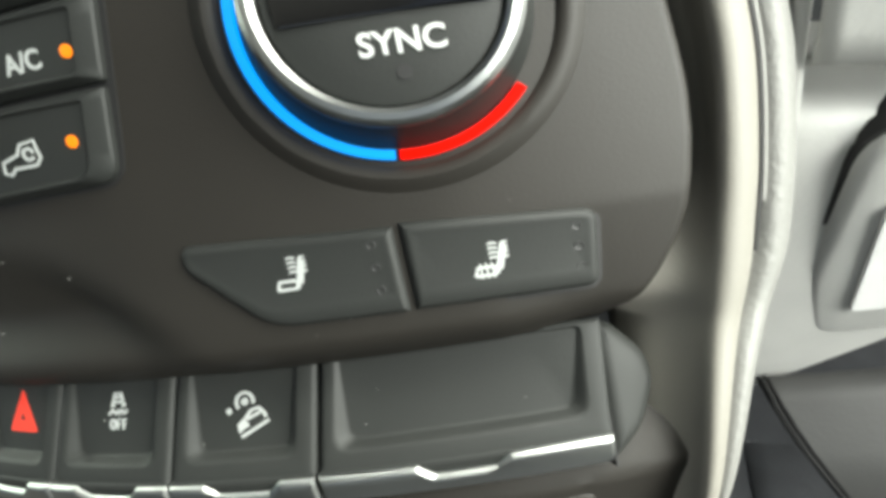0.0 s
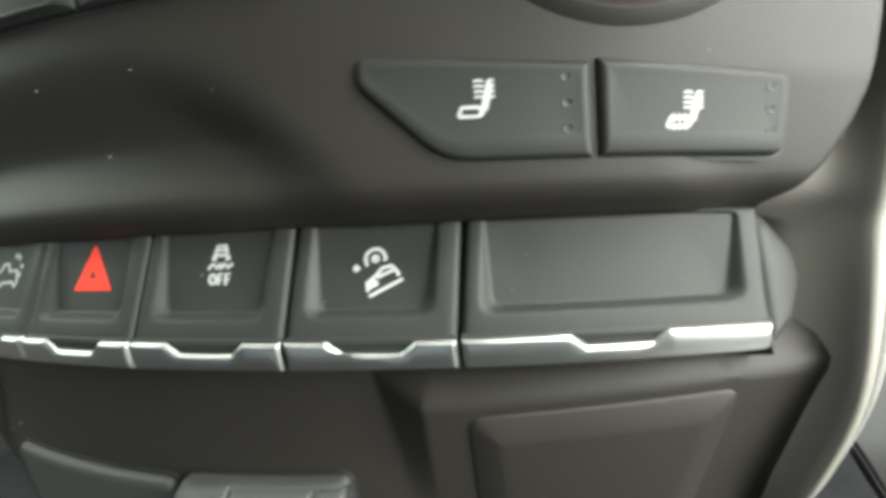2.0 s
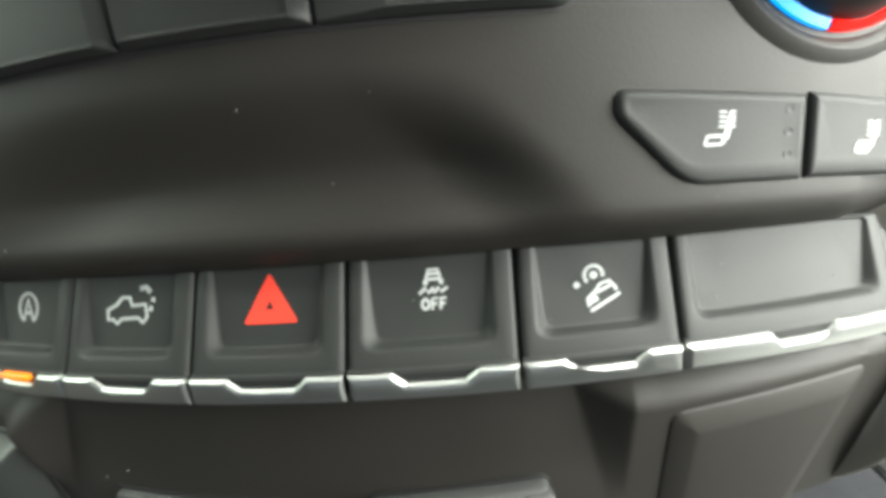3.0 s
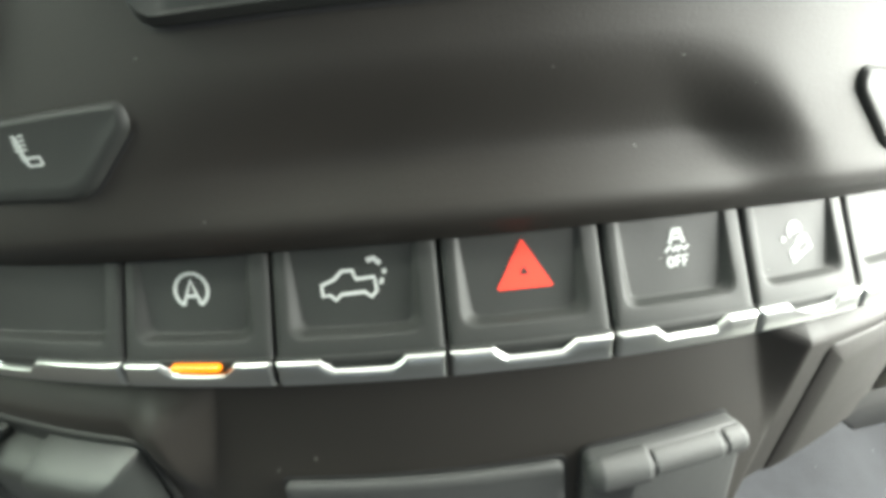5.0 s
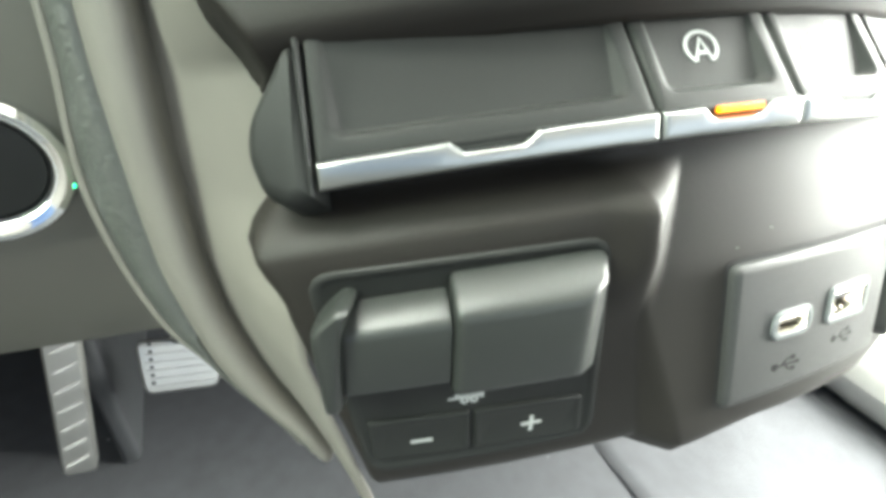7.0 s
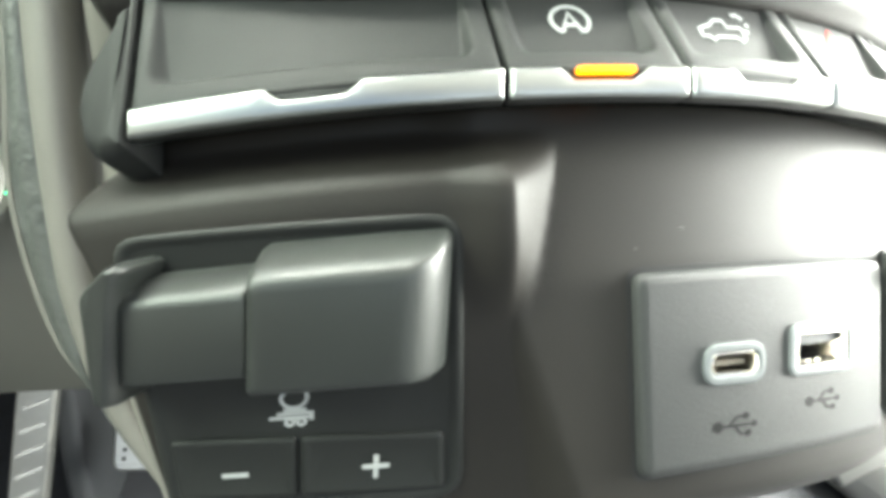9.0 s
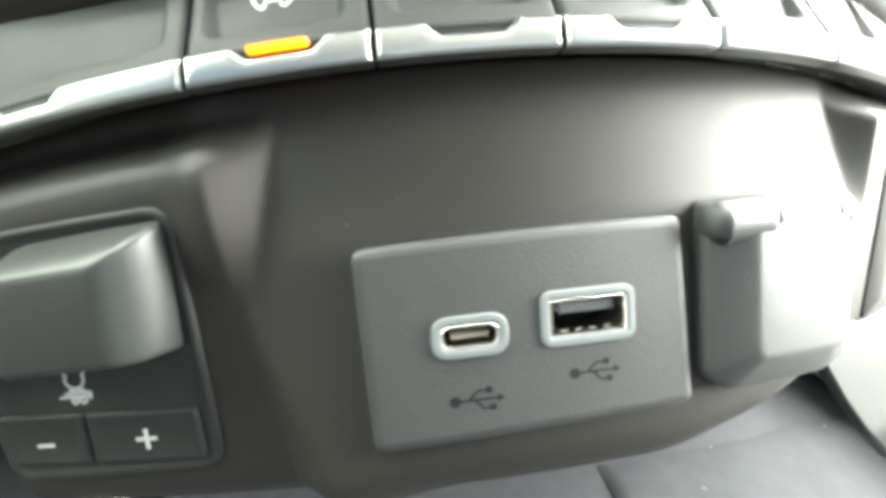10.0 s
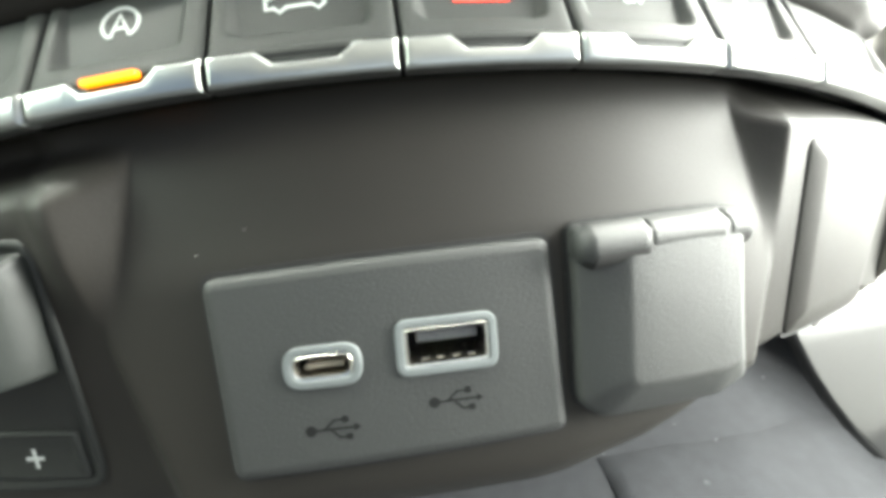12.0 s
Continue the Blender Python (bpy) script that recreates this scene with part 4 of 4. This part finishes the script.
# ---------------------------------------------------------------- dust
random.seed(11)
bm = bmesh.new()
for k in range(34):
    fr = random.choice(["lower", "lower", "box", "row", "upper"])
    x, s = {"lower": (random.uniform(-48, 46), random.uniform(-36, 10)), "box": (random.uniform(-126, -74), random.uniform(-55, -4)), "row": (random.uniform(-122, 110), random.uniform(5, 19)), "upper": (random.uniform(-120, 120), random.uniform(-4, 22))}[fr]
    n = {"lower": 0.3 if s < 0 and x < 10 else 0.4, "box": 0.8, "row": -1.1, "upper": 0.35}[fr]
    q = random.uniform(0.04, 0.09)
    disc(fr, x, s, q, n - 0.4, n + 0.05, 6, bm)
tagged(part("dust", bm, DUST), "fine pale dust specks on the dark plastic", "dust", kind="stuff")

# ---------------------------------------------------------------- cabin round the console (metres)
def slab(name, lo, hi, material, label, category, bevel=0.0, parent=None):
    bm = bmesh.new()
    bmesh.ops.create_cube(bm, size=1.0)
    for v in bm.verts:
        v.co = Vector([lo[i] + (hi[i] - lo[i]) * (v.co[i] + 0.5) for i in range(3)])
    if bevel:
        bmesh.ops.bevel(bm, geom=bm.edges[:], offset=bevel, segments=4, affect="EDGES", profile=0.5)
    if parent:
        return part(name, bm, material, parent, label)
    return structure(name, bm, material, label, category)


def grid(rows):
    """A surface through rows of points (millimetres)."""
    bm = bmesh.new()
    vs = [[bm.verts.new(Vector(p) * 0.001) for p in r] for r in rows]
    for a, b in zip(vs, vs[1:]):
        for j in range(len(a) - 1):
            bm.faces.new((a[j], a[j + 1], b[j + 1], b[j]))
    return bm


def plate3d(pts, r, origin, right, up, layers, sub=5):
    """A rounded moulded plate on any plane; layers are (inset, lift)."""
    o, u, v = Vector(origin), Vector(right).normalized(), Vector(up).normalized()
    n = u.cross(v)
    rings = [[(o + u * a + v * b + n * h) * 0.001 for a, b in rounded(inset(pts, d), max(0.2, r - d), sub, 5)] for d, h in layers]
    return rings_mesh(bmesh.new(), rings)


FLOOR = -0.42
slab("floor", (-0.8, -1.6, FLOOR - 0.03), (0.8, 0.75, FLOOR), CARPET, "dark grey carpet on the cabin floor", "floor")
slab("wall_firewall", (-0.8, 0.72, FLOOR), (0.8, 0.75, 0.3), DARKTRIM, "dark footwell wall", "wall")
slab("wall_rear_side", (0.77, -1.6, FLOOR), (0.82, -0.62, 0.3), CLOTH, "grey rear side panel behind the open door", "wall")
slab("wall_cowl_side", (0.77, 0.42, FLOOR), (0.82, 0.75, 0.3), PALE, "pale panel ahead of the open door", "wall")
slab("ground", (-40, -40, -0.95), (40, 40, -0.9), shader("pavement_grey", (0.3, 0.29, 0.27), 0.9, grain=30, bump=0.3), "pale pavement outside the open door", "ground")
slab("door_driver", (-0.82, -1.6, FLOOR), (-0.77, 0.75, 0.2), CLOTH, "grey lower door panel", "door")
slab("ceiling", (-0.82, -1.6, 0.72), (0.82, -0.26, 0.75), HEADLINER, "pale cloth headliner", "ceiling")
slab("wall_back", (-0.82, -1.66, FLOOR), (0.82, -1.6, 0.14), CLOTH, "grey rear cabin wall", "wall")
# added slab, out of view: keeps windscreen light off the upper panel
slab("trim_light_blocker", (-0.15, 0.04, 0.115), (0.15, 0.2, 0.27), DARKTRIM, "unseen dark slab added to shade the climate controls", "dashboard panel", 0.01)
slab("trim_instrument_hood", (-0.6, 0.09, 0.2), (-0.14, 0.4, 0.29), DARKTRIM, "dark hood over the instruments", "dashboard panel", 0.02)
slab("trim_dash_top", (-0.77, 0.12, 0.16), (0.77, 0.72, 0.2), DARKTRIM, "dark top of the dashboard", "dashboard panel", 0.015)

# passenger side: fascia and glove box
slab("trim_passenger_stitched_strip", (0.1455, 0.069, -0.006), (0.1496, 0.1, 0.15), LEATHER, "grained stitched strip beside the console rail", "trim", 0.0012)
slab("trim_passenger_side_strip", (0.1502, 0.0695, -0.004), (0.1532, 0.1, 0.15), PALE, "smooth pale strip beside the stitched trim", "trim", 0.0012)
STITCH = thing("stitching", "pale thread stitches along the soft strip", "stitching", "", (0.147, 0.069, 0))
for k in range(18):
    part("stitch", plate3d([(0, 0), (0.55, 0), (0.55, 2.3), (0, 2.3)], 0.2, (147.6, 68.9, -2 + 3.4 * k), (1, 0, 0), (0, 0, 1), [(0, -0.3), (0, 0.25), (0.15, 0.4)], 1), PALE, STITCH)
fascia = []
for i in range(25):
    u = i / 24
    x = 153.8 + 612 * u ** 1.6
    y = 69 + 0.1 * (x - 146)
    z = 8 - 0.32 * min(40, x - 153.8)
    fascia.append([(x, y + 60, 165), (x, y + 18, 120), (x, y + 2, 80), (x, y - 2, 40), (x, y - 2.5, z + 8), (x, y - 1, z + 2), (x, y + 4, z), (x, y + 12, z)])
structure("trim_passenger_fascia", grid(fascia), PALE, "pale grained fascia above the glove box", "dashboard panel", 60, 1.0)
knee = []
for i in range(25):
    u = i / 24
    x = 140 + 630 * u ** 1.6
    y = 72 + 0.1 * (x - 140)
    z = 5 - 0.32 * min(40, max(0, x - 150))
    r = 0.7 * min(60, max(0, x - 155))
    knee.append([(x, y + 40, z), (x, y + 20, z - 1), (x, y + 8, z - 3), (x, y + 1, z - 7), (x, y - 1, z - 12), (x, y + 1, -30), (x, y + 4, -60), (x, y + 9, -96 + r * 0.6), (x + 2, y + 13, -119 + r * 0.9), (x + 2, y + 19, -124 + r * 0.9), (x + 6, y + 300, -130)])
structure("trim_passenger_knee", grid(knee), PALE, "pale smooth lower fascia", "dashboard panel", 60, 1.0)
GB = thing("glove_box", "closed pale glove box door with a white sticker", "glove box", "", (0.3, 0.08, -0.07))
gb = [(0, 30), (5, 0), (330, 0), (330, 81), (3, 81)]
part("seam", plate3d(inset(gb, -1.0), 9, (161.8, 85, -88), (1, 0.1, 0), (0, -0.18, 1), [(0, -12), (0, 0.3)], 8), SEAM, GB)
part("door", plate3d(gb, 9, (161.8, 85, -88), (1, 0.1, 0), (0, -0.18, 1), [(0, -8), (0, 0.8), (1.0, 2.2), (3, 2.8)], 8), PALE, GB, "", 50)
part("sticker", plate3d([(2, 0), (90, 0), (90, 44), (0, 44)], 2, (172, 82.3, -72), (1, 0.1, 0), (0, -0.18, 1), [(0, 0), (0, 3.4)], 3), shader("white_paper", (0.75, 0.75, 0.74), 0.6, bump=0), GB, "plain white paper sticker")
# lower panel under the glove box, its curved edge running down and out
edge = [(157, 84, -112), (160, 77, -118), (163, 71, -123), (167, 65, -129), (171, 60, -134), (176, 57, -143), (184, 53, -156), (196, 49, -172), (214, 45, -192), (240, 42, -216)]
structure("trim_passenger_kick", grid([[(x + d, y + 0.1 * d, z) for d in (0, 1.5, 5, 15, 40, 100, 300)] for x, y, z in edge]), KICK, "grey panel below the glove box", "trim", 60, 1.6)
structure("trim_kick_edge", grid([[(x - 2.6, y + 3, z - 1.5), (x - 1.8, y - 0.6, z), (x - 0.6, y - 1.0, z), (x + 0.3, y + 1.5, z)] for x, y, z in edge]), SEAM, "black seal along the edge of the lower panel", "trim", 60, 0.4)
slab("trim_sill", (0.53, -0.6, FLOOR), (0.77, 0.43, FLOOR + 0.1), PALE, "pale plastic kick panel and sill", "trim", 0.05)
MAT = thing("floor_mat", "dark grey carpet floor mat, slightly crumpled", "floor mat", "", (0.4, 0.1, FLOOR))
mat = []
for i in range(41):
    r = []
    for j in range(31):
        x, y = 190 + 340 * i / 40, -260 + 480 * j / 30
        edge = min(i, 40 - i, j, 30 - j)
        z = FLOOR * 1000 + (0.8 if edge == 0 else 5) + 5 * noise.noise(Vector((x * 0.012, y * 0.012, 3)))
        r.append((x + 6 * noise.noise(Vector((0, y * 0.02, 1))), y + 6 * noise.noise(Vector((x * 0.02, 0, 2))), max(z, FLOOR * 1000 + 0.5)))
    mat.append(r)
part("mat", grid(mat), CARPET, MAT)
bm = bmesh.new()
for k in range(30):
    x, y = random.uniform(120, 520), random.uniform(40, 330)
    if random.random() < 0.35:
        x = -random.uniform(150, 330)
    bmesh.ops.create_icosphere(bm, subdivisions=1, radius=random.uniform(0.0004, 0.001), matrix=Matrix.Translation((x * 0.001, y * 0.001, FLOOR + (0.013 if x > 190 and y < 220 else 0.001))) @ Matrix.Diagonal((random.uniform(0.5, 1.8), 1, 0.6, 1)))
crumbs = tagged(part("crumbs", bm, WHITE), "tiny white crumbs scattered on the carpet", "crumbs", kind="stuff")

# driver side: column trim, round dial, pedals
col = []
for i in range(25):
    u = i / 24
    x = -(150 + 620 * u ** 1.5)
    y = 97 + 0.06 * (-x - 150)
    col.append([(x, y + 90, 150), (x, y + 40, 90), (x, y + 10, 40), (x, y, -10), (x, y, -50), (x - 2, y + 10, -85), (x - 5, y + 40, -130), (x - 8, y + 77, -189), (x - 8, y + 82, -193), (x - 8, y + 93, -191), (x - 8, y + 300, -150)])
structure("trim_driver_knee", grid(col), shader("olive_trim", (0.12, 0.12, 0.1), 0.5, grain=900, bump=0.3), "olive grey lower dash under the steering column", "dashboard panel", 60, 1.0)
DIAL = thing("mode_dial", "round dark control dial with a bright chrome bezel", "dial", "", (-0.193, 0.096, -0.054))


def ring3d(c, axis, profile, seg=48):
    c, a = Vector(c), Vector(axis).normalized()
    u = a.cross(Vector((0, 0, 1))).normalized()
    v = u.cross(a)
    bm = bmesh.new()
    cols = [[bm.verts.new((c + (u * math.cos(t) + v * math.sin(t)) * r + a * h) * 0.001) for r, h in profile] for t in [2 * math.pi * i / seg for i in range(seg)]]
    for i in range(seg):
        p, q = cols[i], cols[(i + 1) % seg]
        for j in range(len(profile) - 1):
            bm.faces.new((p[j], q[j], q[j + 1], p[j + 1]))
    return bm


part("bezel", ring3d((-194, 96, -54), (0.1, -1, 0.12), [(20.6, -8), (20.4, 1), (19.5, 3.6), (17.8, 4.6), (16.0, 3.8), (14.2, 1.6), (13.6, -2)]), shader("bright_chrome", (0.85, 0.87, 0.85), 0.12, metal=1.0, bump=0), DIAL, "bright chrome bezel")
part("face", ring3d((-194, 96, -54), (0.1, -1, 0.12), [(14.0, -2), (13.4, 0.5), (6, 1.5), (0.1, 1.6)]), BUTTON, DIAL, "dark dial face")
part("lamp", ring3d((-174.5, 93, -58), (0.1, -1, 0.12), [(0.35, 3), (0.3, 5.3), (0.05, 5.4)], 14), shader("green_lamp", (0.02, 0.4, 0.15), 0.4, bump=0, emit=(0.02, 0.8, 0.3), power=1.0), DIAL, "small green lamp")

PED = thing("brake_pedal", "pale metal pedal pad with rubber ribs", "pedal", "pedals", (-0.2, 0.24, -0.28))
o, ru, uu = (-210, 236, -307), (1, 0.0, -0.2), (0.05, 0.55, 0.83)
part("pad", plate3d([(0, 0), (52, 0), (54, 42), (-3, 42)], 7, o, ru, uu, [(0, -6), (0, 0), (1.5, 2), (4, 2.4)], 5), STEEL, PED, "brushed metal pad")
for k in range(6):
    part("rib", plate3d([(2, 5 + 6.4 * k), (50, 5 + 6.4 * k), (50, 6.4 + 6.4 * k), (2, 6.4 + 6.4 * k)], 0.5, o, ru, uu, [(0, 1.5), (0, 3.0), (0.3, 3.3)], 2), STEEL, PED)
    part("slot", plate3d([(5, 7.6 + 6.2 * k), (7.6, 7.6 + 6.2 * k), (7.6, 10.2 + 6.2 * k), (5, 10.2 + 6.2 * k)], 0.4, o, ru, uu, [(0, 1), (0, 2.9)], 1), SEAM, PED)
slab("arm", (-0.186, 0.25, -0.275), (-0.172, 0.265, -0.1), DARKTRIM, "dark pedal arm", "", 0.003, PED)
ACC = thing("accelerator_pedal", "long pale metal pedal with diagonal grooves", "pedal", "pedals", (-0.26, 0.23, -0.3))
o, ru, uu = (-266, 208, -338), (1, 0.0, -0.2), (0.13, 0.22, 0.965)
part("pad", plate3d([(0, 0), (20, 0), (19, 150), (-2, 150)], 4, o, ru, uu, [(0, -8), (0, 0), (1.5, 2), (3, 2.2)], 6), STEEL, ACC, "pale brushed metal face")
for k in range(9):
    y = 8 + 15.5 * k
    part("groove", plate3d([(3, y), (16, y + 7), (16, y + 9.2), (3, y + 2.2)], 0.4, o, ru, uu, [(0, 1), (0, 2.6)], 2), PALE, ACC)
slab("trim_footwell_divider", (-0.25, 0.26, FLOOR), (-0.235, 0.5, -0.16), DARKTRIM, "dark footwell side", "trim", 0.005)
